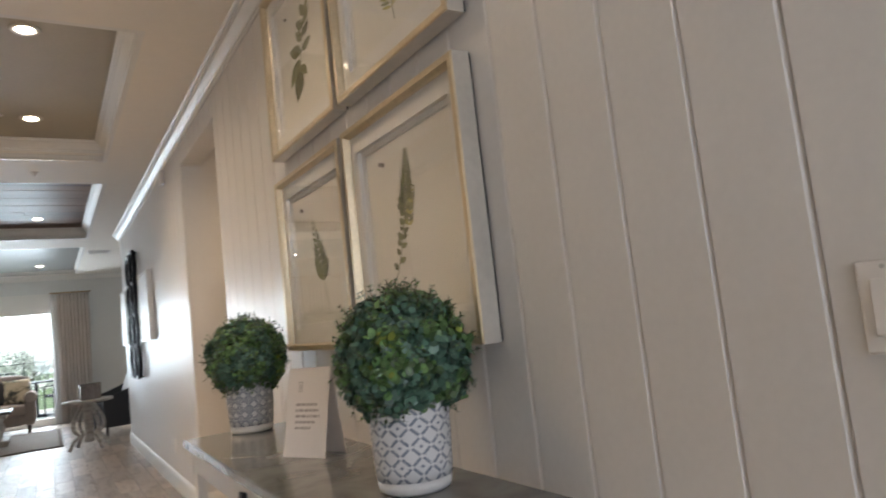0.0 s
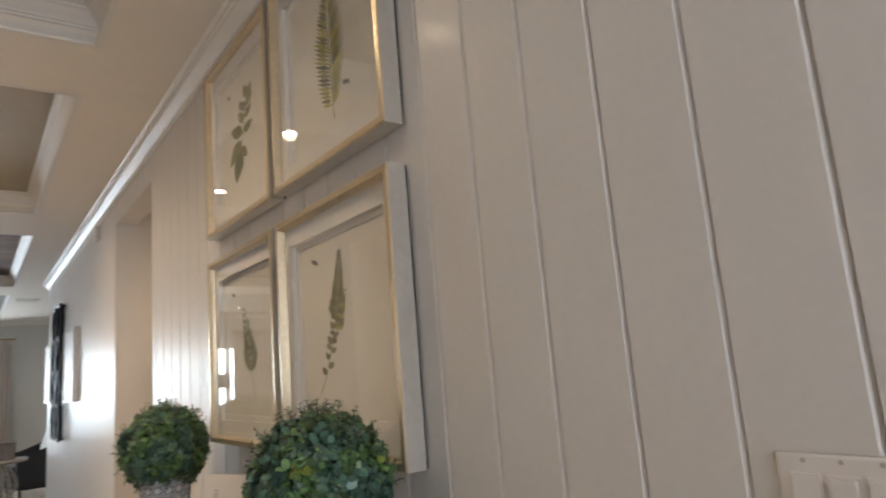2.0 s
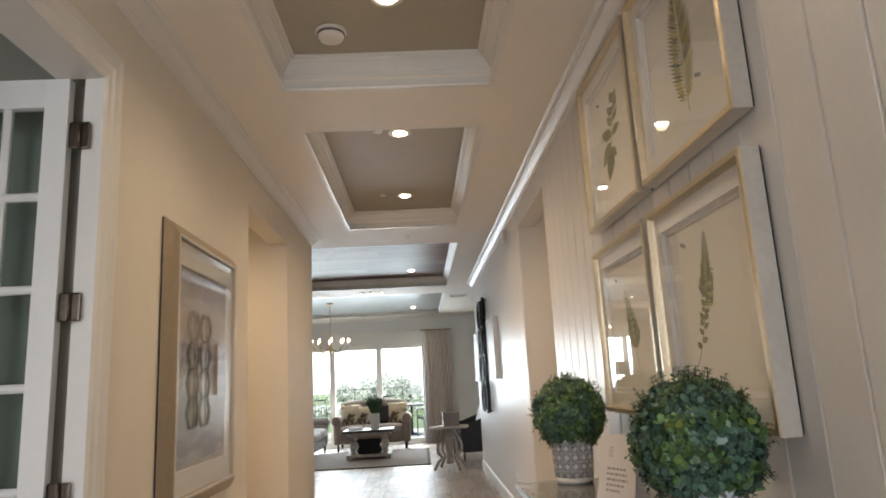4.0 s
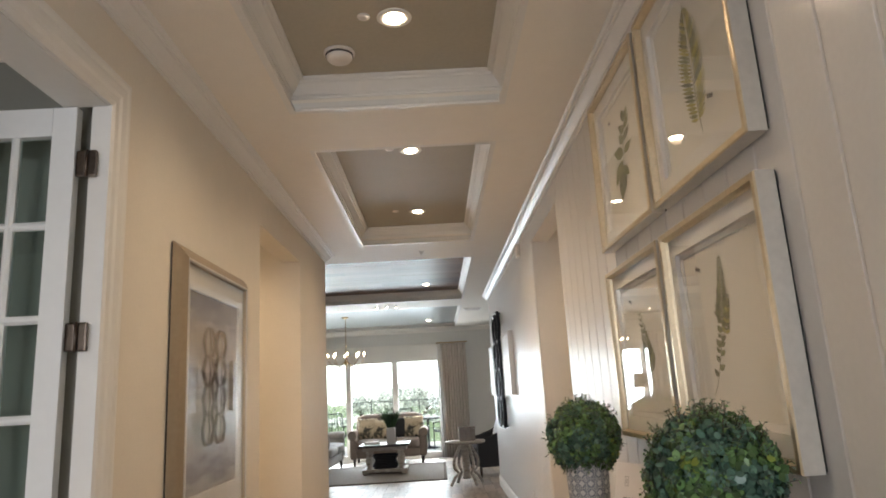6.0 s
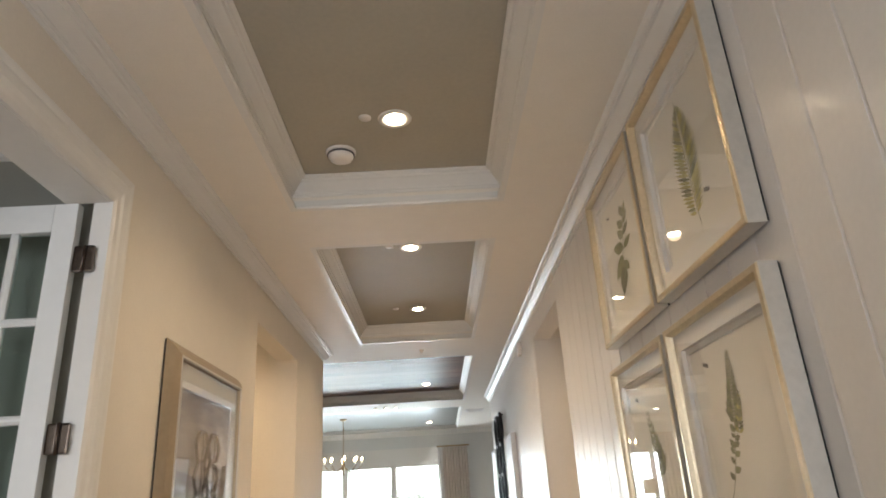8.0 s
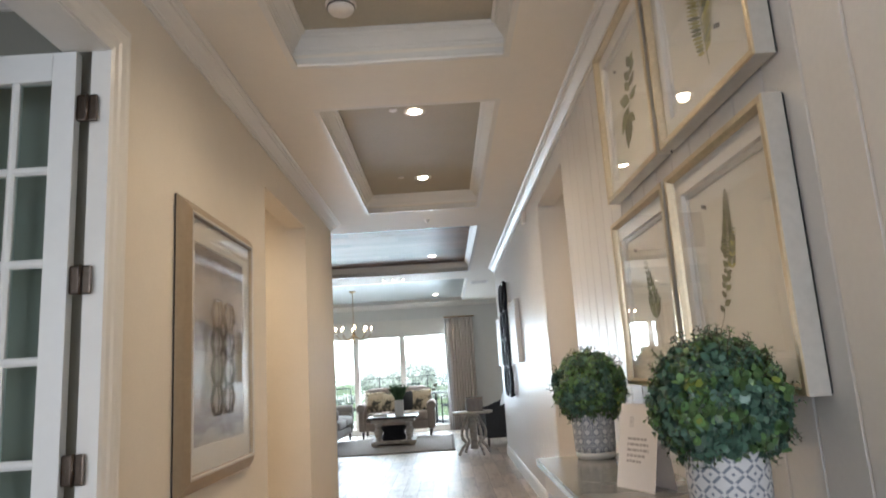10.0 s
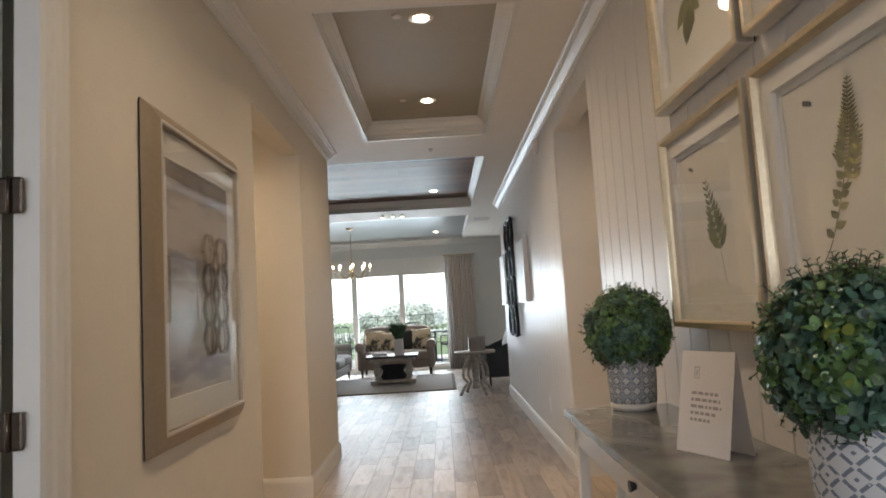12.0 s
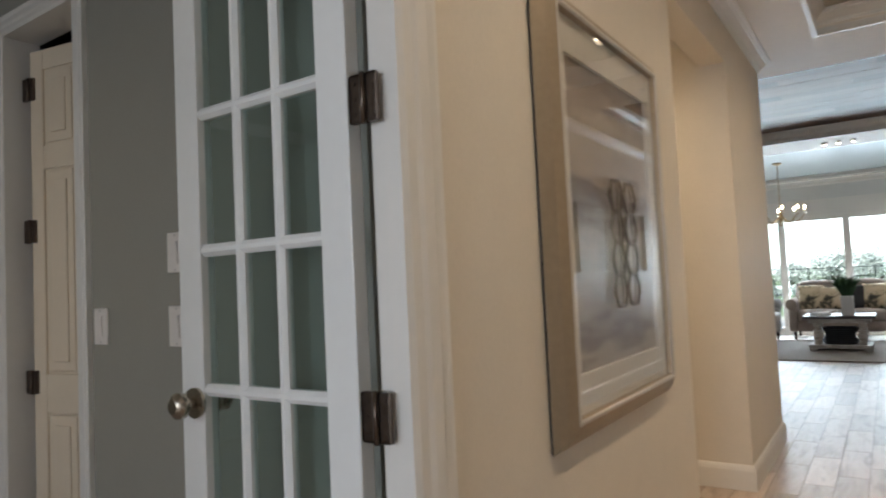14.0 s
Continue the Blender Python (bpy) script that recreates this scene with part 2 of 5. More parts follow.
M_champagne = material("champagne_silver_frame", (0.37, 0.295, 0.205), 0.4, 0.5, grain=50, tone=0.08, bump=0.05)
M_silver = material("brushed_champagne_edge", (0.61, 0.585, 0.54), 0.38, 0.65, grain=50, tone=0.08)
M_mat = material("white_mat_board", (0.76, 0.74, 0.70), 0.8, grain=300, tone=0.02)
M_paper = material("ivory_print_paper", (0.74, 0.71, 0.64), 0.8, grain=40, tone=0.03)
M_fern = material("olive_botanical_ink", (0.17, 0.175, 0.075), 0.8, grain=90, tone=0.35, random_tone=0.4, island=True)
M_fernlight = material("yellow_green_botanical_ink", (0.38, 0.34, 0.10), 0.8, grain=90, tone=0.35, random_tone=0.3, island=True)
M_ink = material("grey_print_ink", (0.10, 0.09, 0.09), 0.8)
M_glass = pane("picture_glass", 1.45, (1, 1, 1), 0.5)
M_glasslarge = pane("large_picture_glass", 1.5, (1, 1, 1), 0.8)
M_window = pane("window_glass", 1.3, (0.96, 0.99, 0.98))
M_doorglass = pane("door_glass", 1.5, (0.82, 0.9, 0.89), 0.4)
M_art = banded_wash("abstract_grey_landscape_wash", [(0.02, (0.40, 0.36, 0.30)), (0.10, (0.13, 0.10, 0.08)), (0.2, (0.33, 0.29, 0.24)), (0.3, (0.34, 0.37, 0.35)), (0.42, (0.46, 0.46, 0.42)),
                    (0.5, (0.26, 0.23, 0.19)), (0.57, (0.14, 0.11, 0.09)), (0.62, (0.42, 0.36, 0.29)), (0.8, (0.52, 0.45, 0.36)), (0.88, (0.30, 0.24, 0.19)), (0.98, (0.18, 0.14, 0.11))])
M_concrete = ramp_material("polished_grey_concrete_top", [(0.3, (0.13, 0.13, 0.125)), (0.5, (0.19, 0.19, 0.18)), (0.7, (0.24, 0.24, 0.23))], 7.0, 0.17, bump=0.04)
M_whitewash = ramp_material("white_washed_wood", [(0.3, (0.26, 0.23, 0.20)), (0.5, (0.43, 0.40, 0.36)), (0.7, (0.52, 0.49, 0.45))], 9.0, 0.5, stretch=(1, 1, 4), bump=0.1)
M_leaf = material("boxwood_leaf", (0.10, 0.19, 0.065), 0.33, grain=60, tone=0.25, random_tone=0.7, island=True)
M_leafblue = material("blue_green_leaf", (0.08, 0.16, 0.115), 0.33, grain=60, tone=0.2, random_tone=0.5, island=True)
M_leafyellow = material("young_yellow_leaf", (0.22, 0.28, 0.05), 0.42, grain=60, tone=0.2, random_tone=0.3, island=True)
M_twig = material("brown_twig", (0.07, 0.05, 0.03), 0.8)
# near-black colour standing in for the shade between the leaves
M_core = material("leaf_gap_shade", (0.012, 0.022, 0.01), 0.9)
M_potfar = pot_pattern("slate_hexagon_print", 15, 0.036, False)
M_pot = pot_pattern("white_and_slate_lattice_glaze", 12, 0.040, True)
M_potbase = material("white_glaze", (0.74, 0.73, 0.72), 0.35, grain=80, tone=0.03)
M_card = material("white_card_stock", (0.82, 0.78, 0.77), 0.75, grain=200, tone=0.02)
M_plastic = material("white_switch_plastic", (0.76, 0.72, 0.68), 0.3, grain=60, tone=0.02)
M_screw = material("painted_screw", (0.5, 0.48, 0.45), 0.4, 0.3)
M_door = material("white_door_enamel", (0.78, 0.78, 0.76), 0.28, grain=40, tone=0.02)
M_cream_door = material("warm_white_panel_door", (0.76, 0.66, 0.52), 0.35, grain=40, tone=0.02)
M_bronze = material("oil_rubbed_bronze", (0.13, 0.10, 0.08), 0.3, 0.9, grain=80, tone=0.2)
M_nickel = material("antique_nickel", (0.45, 0.40, 0.33), 0.22, 0.95, grain=80, tone=0.1)
# black for the shadow line painted round the back of the picture frames
M_rimshadow = material("frame_rim_shadow", (0.01, 0.01, 0.01), 0.9)
M_black = material("black_metal", (0.012, 0.013, 0.018), 0.4, 0.3, grain=80, tone=0.2)
M_sofa = material("oatmeal_linen", (0.31, 0.25, 0.215), 0.9, grain=260, tone=0.12, bump=0.3)
M_sofagrey = material("pale_grey_linen", (0.36, 0.35, 0.34), 0.9, grain=260, tone=0.12, bump=0.3)
M_charcoal = material("charcoal_fabric", (0.035, 0.036, 0.04), 0.9, grain=260, tone=0.15, bump=0.3)
M_darkwood = material("espresso_wood", (0.03, 0.02, 0.015), 0.35, grain=30, tone=0.25, stretch=(1, 1, 5))
M_pillow = ramp_material("cream_floral_pillow", [(0.36, (0.05, 0.05, 0.045)), (0.44, (0.2, 0.17, 0.12)), (0.5, (0.60, 0.50, 0.35)), (0.62, (0.68, 0.58, 0.43)), (0.7, (0.5, 0.33, 0.12))], 7.0, 0.9)
M_curtain = material("grey_beige_drapery", (0.60, 0.55, 0.51), 0.85, grain=200, tone=0.08, bump=0.15)
M_sheer = material("white_drapery_lining", (0.68, 0.68, 0.68), 0.85, grain=200, tone=0.05)
M_rug = material("pale_grey_wool_rug", (0.33, 0.30, 0.27), 0.95, grain=170, tone=0.2, bump=0.6)
M_rugedge = material("brown_rug_border", (0.14, 0.11, 0.09), 0.95, grain=170, tone=0.2, bump=0.5)
M_brass = material("aged_brass", (0.42, 0.31, 0.17), 0.32, 0.9, grain=80, tone=0.15)
M_box = material("hammered_grey_metal_box", (0.16, 0.14, 0.125), 0.4, 0.7, grain=25, tone=0.3, bump=0.3)
M_shade = material("beige_lamp_shade", (0.52, 0.45, 0.36), 0.8, grain=200, tone=0.06)
M_grass_plant = material("ornamental_grass", (0.05, 0.11, 0.05), 0.6, grain=50, tone=0.2, random_tone=0.5, island=True)
# paled well past leaf green: haze and overexposure put into the colour
M_hazefoliage = material("haze_paled_foliage", (0.50, 0.54, 0.49), 0.7, grain=6, tone=0.2, random_tone=0.5, island=True)
M_bark = material("tree_bark", (0.13, 0.10, 0.08), 0.9, grain=18, tone=0.3, bump=0.5, stretch=(1, 1, 0.2))
M_lawn = material("lawn", (0.08, 0.13, 0.04), 0.9, grain=3, tone=0.3, bump=0.4)
M_paver = material("pale_patio_concrete", (0.48, 0.45, 0.40), 0.8, grain=9, tone=0.1, bump=0.2)
M_glowdisc = glowing("lit_downlight_lens", (1.0, 0.82, 0.58), 30.0)
M_flame = glowing("lit_candle_bulb", (1.0, 0.72, 0.42), 40.0)


# ---- building tools ----
def box(bm, lo, hi, bevel=0.0, mat=0):
    vs = [bm.verts.new((x, y, z)) for z in (lo[2], hi[2]) for y in (lo[1], hi[1]) for x in (lo[0], hi[0])]
    fs = [bm.faces.new([vs[i] for i in q]) for q in ((0, 2, 3, 1), (4, 5, 7, 6), (0, 1, 5, 4), (2, 6, 7, 3), (0, 4, 6, 2), (1, 3, 7, 5))]
    for f in fs:
        f.material_index = mat
    if bevel:
        es = list({e for f in fs for e in f.edges})
        bmesh.ops.bevel(bm, geom=es, offset=bevel, segments=2, affect="EDGES", profile=0.6)
    return fs


def tube(bm, pts, r, sides=8, closed=False, flat=1.0):
    """A round or oval bar along the points; r may be one number or one a point."""
    n = len(pts)
    pts = [Vector(p) for p in pts]
    rings = []
    ref = None
    for i, p in enumerate(pts):
        a = pts[(i - 1) % n] if closed or i else pts[0]
        b = pts[(i + 1) % n] if closed or i < n - 1 else pts[-1]
        d = (b - a).normalized()
        if ref is None:
            ref = Vector((0, 0, 1)) if abs(d.z) < 0.9 else Vector((1, 0, 0))
        u = ref - d * ref.dot(d)
        u.normalize()
        ref = u
        w = d.cross(u)
        rr = r[i] if isinstance(r, (list, tuple)) else r
        rings.append([bm.verts.new(p + (u * math.cos(k * 2 * math.pi / sides) * flat + w * math.sin(k * 2 * math.pi / sides)) * rr) for k in range(sides)])
    for i in range(n if closed else n - 1):
        a, b = rings[i], rings[(i + 1) % n]
        for k in range(sides):
            bm.faces.new((a[k], a[(k + 1) % sides], b[(k + 1) % sides], b[k])).smooth = True
    if not closed:
        bm.faces.new(list(reversed(rings[0])))
        bm.faces.new(rings[-1])


def lathe(bm, profile, sides=28, center=(0, 0)):
    """Turns (radius, height) pairs round a vertical axis; open at neither end."""
    rings = []
    for r, z in profile:
        rings.append([bm.verts.new((center[0] + r * math.cos(k * 2 * math.pi / sides), center[1] + r * math.sin(k * 2 * math.pi / sides), z)) for k in range(sides)])
    for a, b in zip(rings, rings[1:]):
        for k in range(sides):
            bm.faces.new((a[k], a[(k + 1) % sides], b[(k + 1) % sides], b[k])).smooth = True
    bm.faces.new(list(reversed(rings[0])))
    bm.faces.new(rings[-1])


def cushion(bm, lo, hi, puff=0.03, n=6, mat=0):
    """A soft block: a subdivided box whose faces swell and whose edges are round."""
    lo, hi = Vector(lo), Vector(hi)
    c, h = (lo + hi) / 2, (hi - lo) / 2
    tmp = bmesh.new()
    bmesh.ops.create_cube(tmp, size=2)
    bmesh.ops.subdivide_edges(tmp, edges=tmp.edges[:], cuts=n, use_grid_fill=True)
    table = {}
    rad = min(h) * 0.55
    for v in tmp.verts:
        q = Vector((v.co.x * h.x, v.co.y * h.y, v.co.z * h.z))
        core = Vector([max(-hh + rad, min(hh - rad, qq)) for qq, hh in zip(q, h)])
        d = q - core
        if d.length > 1e-6:
            q = core + d.normalized() * rad
        f = [1 - abs(a / hh) ** 2 if hh else 0 for a, hh in zip(q, h)]
        for i in range(3):
            j, k = (i + 1) % 3, (i + 2) % 3
            if abs(q[i]) > h[i] - rad * 1.01:
                q[i] += math.copysign(puff * max(0, f[j]) * max(0, f[k]), q[i])
        table[v] = bm.verts.new(c + q)
    for f in tmp.faces:
        g = bm.faces.new([table[v] for v in f.verts])
        g.smooth = True
        g.material_index = mat
    tmp.free()


def mesh_of(name, bm, mats):
    me = bpy.data.meshes.new(name)
    bmesh.ops.recalc_face_normals(bm, faces=bm.faces[:])
    bm.to_mesh(me)
    bm.free()
    for m in mats if isinstance(mats, (list, tuple)) else (mats,):
        me.materials.append(m)
    return me


def part(name, bm, mats, parent, label=""):
    ob = new(name, mesh_of(name, bm, mats))
    ob.parent = parent
    if label:
        tagged(ob, label)
    return ob


def thing(name, at, label, category, group="", kind="", turn=0.0):
    ob = new(name)
    ob.empty_display_size = 0.05
    ob.matrix_basis = pose(*at, 0, 0, turn)
    return tagged(ob, label, category, group, kind)


def structure(name, bm, mats, label="", category=""):
    ob = new(name, mesh_of(name, bm, mats))
    return tagged(ob, label, category, "", "structure")


def boxes(*blocks, bevel=0.0):
    bm = bmesh.new()
    for lo, hi in blocks:
        box(bm, lo, hi, bevel)
    return bm


def sweep(bm, profile, a, b, outward, up=(0, 0, 1), miter=(0.0, 0.0)):
    """Extrudes a (out, up) profile from a to b; miter lengthens an end with the outward distance."""
    a, b, o, u = Vector(a), Vector(b), Vector(outward), Vector(up)
    d = (b - a).normalized()
    ra = [bm.verts.new(a + o * p + u * q - d * p * miter[0]) for p, q in profile]
    rb = [bm.verts.new(b + o * p + u * q + d * p * miter[1]) for p, q in profile]
    n = len(profile)
    for i in range(n):
        bm.faces.new((ra[i], ra[(i + 1) % n], rb[(i + 1) % n], rb[i]))
    bm.faces.new(ra)
    bm.faces.new(list(reversed(rb)))


XL, XR = -0.82, 1.0
CROWN = [(0, 0), (0, -0.085), (0.010, -0.085), (0.012, -0.075), (0.020, -0.073), (0.021, -0.065), (0.028, -0.057), (0.040, -0.045), (0.050, -0.033), (0.054, -0.028), (0.063, -0.026), (0.065, -0.016), (0.075, -0.014), (0.082, -0.008), (0.082, 0)]
BASE = [(0, 0), (0.016, 0), (0.016, 0.105), (0.012, 0.122), (0.006, 0.135), (0, 0.135)]
CASING = [(0, 0), (0.012, 0), (0.017, 0.012), (0.017, 0.03), (0.021, 0.04), (0.021, 0.062), (0.014, 0.07), (0.018, 0.082), (0.018, 0.09), (0, 0.09)]

# ---- walls ----
RP0, RP1, RPT = 4.075, 5.185, 2.432
LP0, LP1, LPT = 3.915, 5.075, 2.35
YR, YL = 9.72, 6.25
bm = boxes(((XR + 0.012, -2.6, 0), (1.14, RP0, H)), ((XR + 0.012, RP0, RPT), (1.14, RP1, H)), ((XR + 0.012, RP1, 0), (1.14, YR, H)))
wall_right = structure("wall_right", bm, M_plank, "white painted wall clad in vertical grooved planks", "wall")
bm = boxes(((XL - 0.14, -2.6, 0), (XL, 0.5, H)), ((XL - 0.14, 0.5, 2.285), (XL, 2.082, H)), ((XL - 0.05, 2.082, 0), (XL, 2.161, H)), ((XL - 0.14, 2.161, 0), (XL, LP0, H)),
           ((XL - 0.14, LP0, LPT), (XL, LP1, H)), ((XL - 0.14, LP1, 0), (XL, YL, H)))
structure("wall_left", bm, M_wall, "smooth cream painted hall wall", "wall")
structure("wall_left_return", boxes(((XL - 0.14, 2.156, 0), (XL - 0.05, 2.16, H))), M_grey, "grey painted return of the hall wall", "wall")
structure("wall_entry", boxes(((XL - 0.14, -2.74, 0), (1.14, -2.6, H))), M_wall, "cream painted wall at the entry", "wall")
# the side passages
structure("wall_passage_right", boxes(((1.14, RP1, 0), (2.4, RP1 + 0.12, H)), ((1.14, RP0 - 0.12, 0), (2.4, RP0, H)), ((2.4, RP0 - 0.12, 0), (2.52, RP1 + 0.12, H))), M_plank, "cream painted side passage wall", "wall")
structure("wall_passage_left", boxes(((-2.2, LP1, 0), (XL - 0.14, LP1 + 0.12, H)), ((-2.2, LP0 - 0.12, 0), (XL - 0.14, LP0, H)), ((-2.32, LP0 - 0.12, 0), (-2.2, LP1 + 0.12, H))), M_wall, "cream painted side passage wall", "wall")
# the great room
structure("wall_great_room_south", boxes(((-5.0, YL - 0.12, 0), (XL - 0.14, YL, H))), M_wall, "cream painted wall beside the hall", "wall")
structure("wall_great_room_west", boxes(((-5.14, YL - 0.12, 0), (-5.0, 14.34, H + 0.4))), M_backwall, "pale grey painted wall", "wall")
structure("wall_great_room_alcove", boxes(((1.14, YR - 0.12, 0), (3.2, YR, H))), M_backwall, "pale grey painted wall", "wall")
structure("wall_great_room_east", boxes(((3.2, YR - 0.12, 0), (3.34, 14.34, H))), M_backwall, "pale grey painted wall", "wall")
structure("wall_north", boxes(((-5.0, 14.2, 0), (-3.85, 14.34, H)), ((-3.85, 14.2, 2.34), (0.31, 14.34, H)), ((0.31, 14.2, 0), (3.2, 14.34, H))), M_backwall, "pale grey painted wall round the sliding doors", "wall")
# the study
structure("wall_study_far", boxes(((-2.31, 2.3, 0), (XL - 0.14, 2.42, H)), ((-2.86, 2.3, 2.22), (-2.31, 2.42, H)), ((-4.7, 2.3, 0), (-2.86, 2.42, H))), M_grey, "grey painted study wall", "wall")
structure("wall_study_west", boxes(((-4.82, -1.62, 0), (-4.7, 2.42, H))), M_grey, "grey painted study wall", "wall")
structure("wall_study_near", boxes(((-4.7, -1.62, 0), (-2.3, -1.5, H)), ((-2.3, -1.62, 0), (-1.15, -1.5, 0.75)), ((-2.3, -1.62, 2.25), (-1.15, -1.5, H)), ((-1.15, -1.62, 0), (XL - 0.14, -1.5, H))), M_grey, "grey painted study wall with a window", "wall")
structure("wall_closet", boxes(((-3.8, 3.3, 0), (-2.0, 3.4, H)), ((-3.8, 2.42, 0), (-3.7, 3.3, H)), ((-2.1, 2.42, 0), (-2.0, 3.3, H))), M_grey, "dark closet wall", "wall")

# ---- ceiling with its four sunken trays ----
V1, V2 = (-0.45, 0.60, 0.6, 3.06), (-0.45, 0.60, 3.55, 6.02)
V3, V4 = (-4.2, 0.65, 6.74, 9.9), (-4.2, 0.65, 10.65, 13.99)
T12, T3, T4 = 2.82, 2.80, 2.73
X0, X1 = -5.0, 3.2
LO, HI = XL - 0.14, H + 0.3
blocks = [((LO, -2.74, H), (1.14, V1[2], HI)), ((LO, V1[3], H), (1.14, V2[2], HI)), ((LO, V2[3], H), (1.14, V3[2], HI)),
          ((LO, V1[2], H), (V1[0], V1[3], HI)), ((V1[1], V1[2], H), (1.14, V1[3], HI)),
          ((LO, V2[2], H), (V2[0], V2[3], HI)), ((V2[1], V2[2], H), (1.14, V2[3], HI)),
          ((X0, V2[3], H), (LO, V3[2], HI)), ((X0, V3[2], H), (V3[0], V4[3], HI)), ((V3[1], V3[2], H), (1.14, YR - 0.12, HI)),
          ((V3[0], V3[3], H), (V3[1], V4[2], HI)), ((V4[1], YR - 0.12, H), (X1, V4[3], HI)), ((X0, V4[3], H), (X1, 14.34, HI)),
          ((1.14, RP0 - 0.12, H), (2.52, RP1 + 0.12, H + 0.1)), ((-2.32, LP0 - 0.12, H), (LO, LP1 + 0.12, H + 0.1))]
structure("ceiling", boxes(*blocks), M_ceiling, "white painted ceiling with sunken trays", "ceiling")
structure("ceiling_study", boxes(((-4.82, -1.62, H), (LO, 3.4, H + 0.1))), M_grey, "grey painted study ceiling", "ceiling")
structure("ceiling_tray_hall_near", boxes(((V1[0], V1[2], T12), (V1[1], V1[3], T12 + 0.08))), M_taupe, "taupe painted tray ceiling panel", "ceiling")
structure("ceiling_tray_hall_far", boxes(((V2[0], V2[2], T12), (V2[1], V2[3], T12 + 0.08))), M_taupe, "taupe painted tray ceiling panel", "ceiling")
bm = bmesh.new()
nboards = 17
for i in range(nboards):
    w = (V3[3] - V3[2]) / nboards
    y = V3[2] + i * w
    cuts = [V3[0]] + sorted(random.uniform(V3[0] + 0.4, V3[1] - 0.4) for _ in range(2)) + [V3[1]]
    for a, b in zip(cuts, cuts[1:]):
        box(bm, (a + 0.001, y + 0.002, T3 - random.uniform(0, 0.002)), (b - 0.001, y + w - 0.002, T3 + 0.07))
structure("ceiling_tray_boards", bm, M_woodceil, "glossy reddish brown boarded tray ceiling", "ceiling")
structure("ceiling_tray_great_room", boxes(((V4[0], V4[2], T4), (V4[1], V4[3], T4 + 0.07))), M_sage, "grey green glossy tray ceiling panel", "ceiling")
structure("roof_deck", boxes(((-5.2, -2.8, H + 0.4), (3.4, 14.4, H + 0.5))), M_ceiling, "roof deck above the ceiling", "roof")


def tray_trim(v, top, name, s=1.0):
    """Crown inside a tray under its panel, and a small bead round its lower lip."""
    bm = bmesh.new()
    x0, x1, y0, y1 = v
    prof = [(p * s, q * s) for p, q in CROWN]
    lip = [(0, 0), (0.03, -0.001), (0.034, 0.008), (0.026, 0.018), (0.012, 0.022), (0.008, 0.05), (0, 0.055)]
    z = top - 0.001
    for pr, zz in ((prof, z), (lip, H)):
        sweep(bm, pr, (x0, y0, zz), (x0, y1, zz), (1, 0, 0), miter=(-1, -1))
        sweep(bm, pr, (x1, y0, zz), (x1, y1, zz), (-1, 0, 0), miter=(-1, -1))
        sweep(bm, pr, (x0, y0, zz), (x1, y0, zz), (0, 1, 0), miter=(-1, -1))
        sweep(bm, pr, (x0, y1, zz), (x1, y1, zz), (0, -1, 0), miter=(-1, -1))
    structure(name, bm, M_trim, "white crown moulding inside the ceiling tray", "trim")


tray_trim(V1, T12, "trim_tray_near")
tray_trim(V2, T12, "trim_tray_far")
tray_trim(V3, T3, "trim_tray_boards", 0.95)
tray_trim(V4, T4, "trim_tray_great_room", 0.6)

# ---- crown, baseboards and casings ----
bm = bmesh.new()
sweep(bm, CROWN, (XR, -2.6, H), (XR, YR, H), (-1, 0, 0))
structure("crown_right", bm, M_trim, "white crown moulding above the plank wall", "trim")
bm = bmesh.new()
sweep(bm, CROWN, (XL, -2.6, H), (XL, YL, H), (1, 0, 0), miter=(0, 1))
sweep(bm, CROWN, (XL, YL, H), (-5.0, YL, H), (0, 1, 0), miter=(1, 0))
structure("crown_left", bm, M_trim, "white crown moulding above the cream wall", "trim")
bm = bmesh.new()
sweep(bm, CROWN, (-5.0, 14.2, H), (3.2, 14.2, H), (0, -1, 0))
sweep(bm, CROWN, (3.2, YR, H), (3.2, 14.2, H), (-1, 0, 0))
structure("crown_great_room", bm, M_trim, "white crown moulding in the great room", "trim")
bm = bmesh.new()
sweep(bm, CROWN, (-4.7, 2.3, H), (XL - 0.14, 2.3, H), (0, -1, 0))
sweep(bm, CROWN, (-4.7, -1.5, H), (-4.7, 2.3, H), (1, 0, 0))
structure("crown_study", bm, M_trim, "white crown moulding in the study", "trim")
bm = bmesh.new()
sweep(bm, BASE, (XR, -2.6, 0), (XR, RP0, 0), (-1, 0, 0))
sweep(bm, BASE, (XR, RP1, 0), (XR, YR, 0), (-1, 0, 0))
sweep(bm, BASE, (XR, RP1, 0), (2.4, RP1, 0), (0, -1, 0), miter=(1, 0))
structure("baseboard_right", bm, M_trim, "white painted baseboard", "trim")
bm = bmesh.new()
sweep(bm, BASE, (XL, 2.18, 0), (XL, LP0, 0), (1, 0, 0))
sweep(bm, BASE, (XL, LP1, 0), (XL, YL, 0), (1, 0, 0), miter=(1, 1))
sweep(bm, BASE, (XL, LP1, 0), (-2.2, LP1, 0), (0, -1, 0), miter=(1, 0))
sweep(bm, BASE, (XL, YL, 0), (-5.0, YL, 0), (0, 1, 0), miter=(1, 0))
sweep(bm, BASE, (XL, -2.6, 0), (XL, 0.41, 0), (1, 0, 0))
structure("baseboard_left", bm, M_trim, "cream painted baseboard wrapping the wall corners", "trim")
bm = bmesh.new()
sweep(bm, BASE, (0.31, 14.2, 0), (3.2, 14.2, 0), (0, -1, 0))
structure("baseboard_north", bm, M_trim, "white painted baseboard", "trim")
bm = bmesh.new()
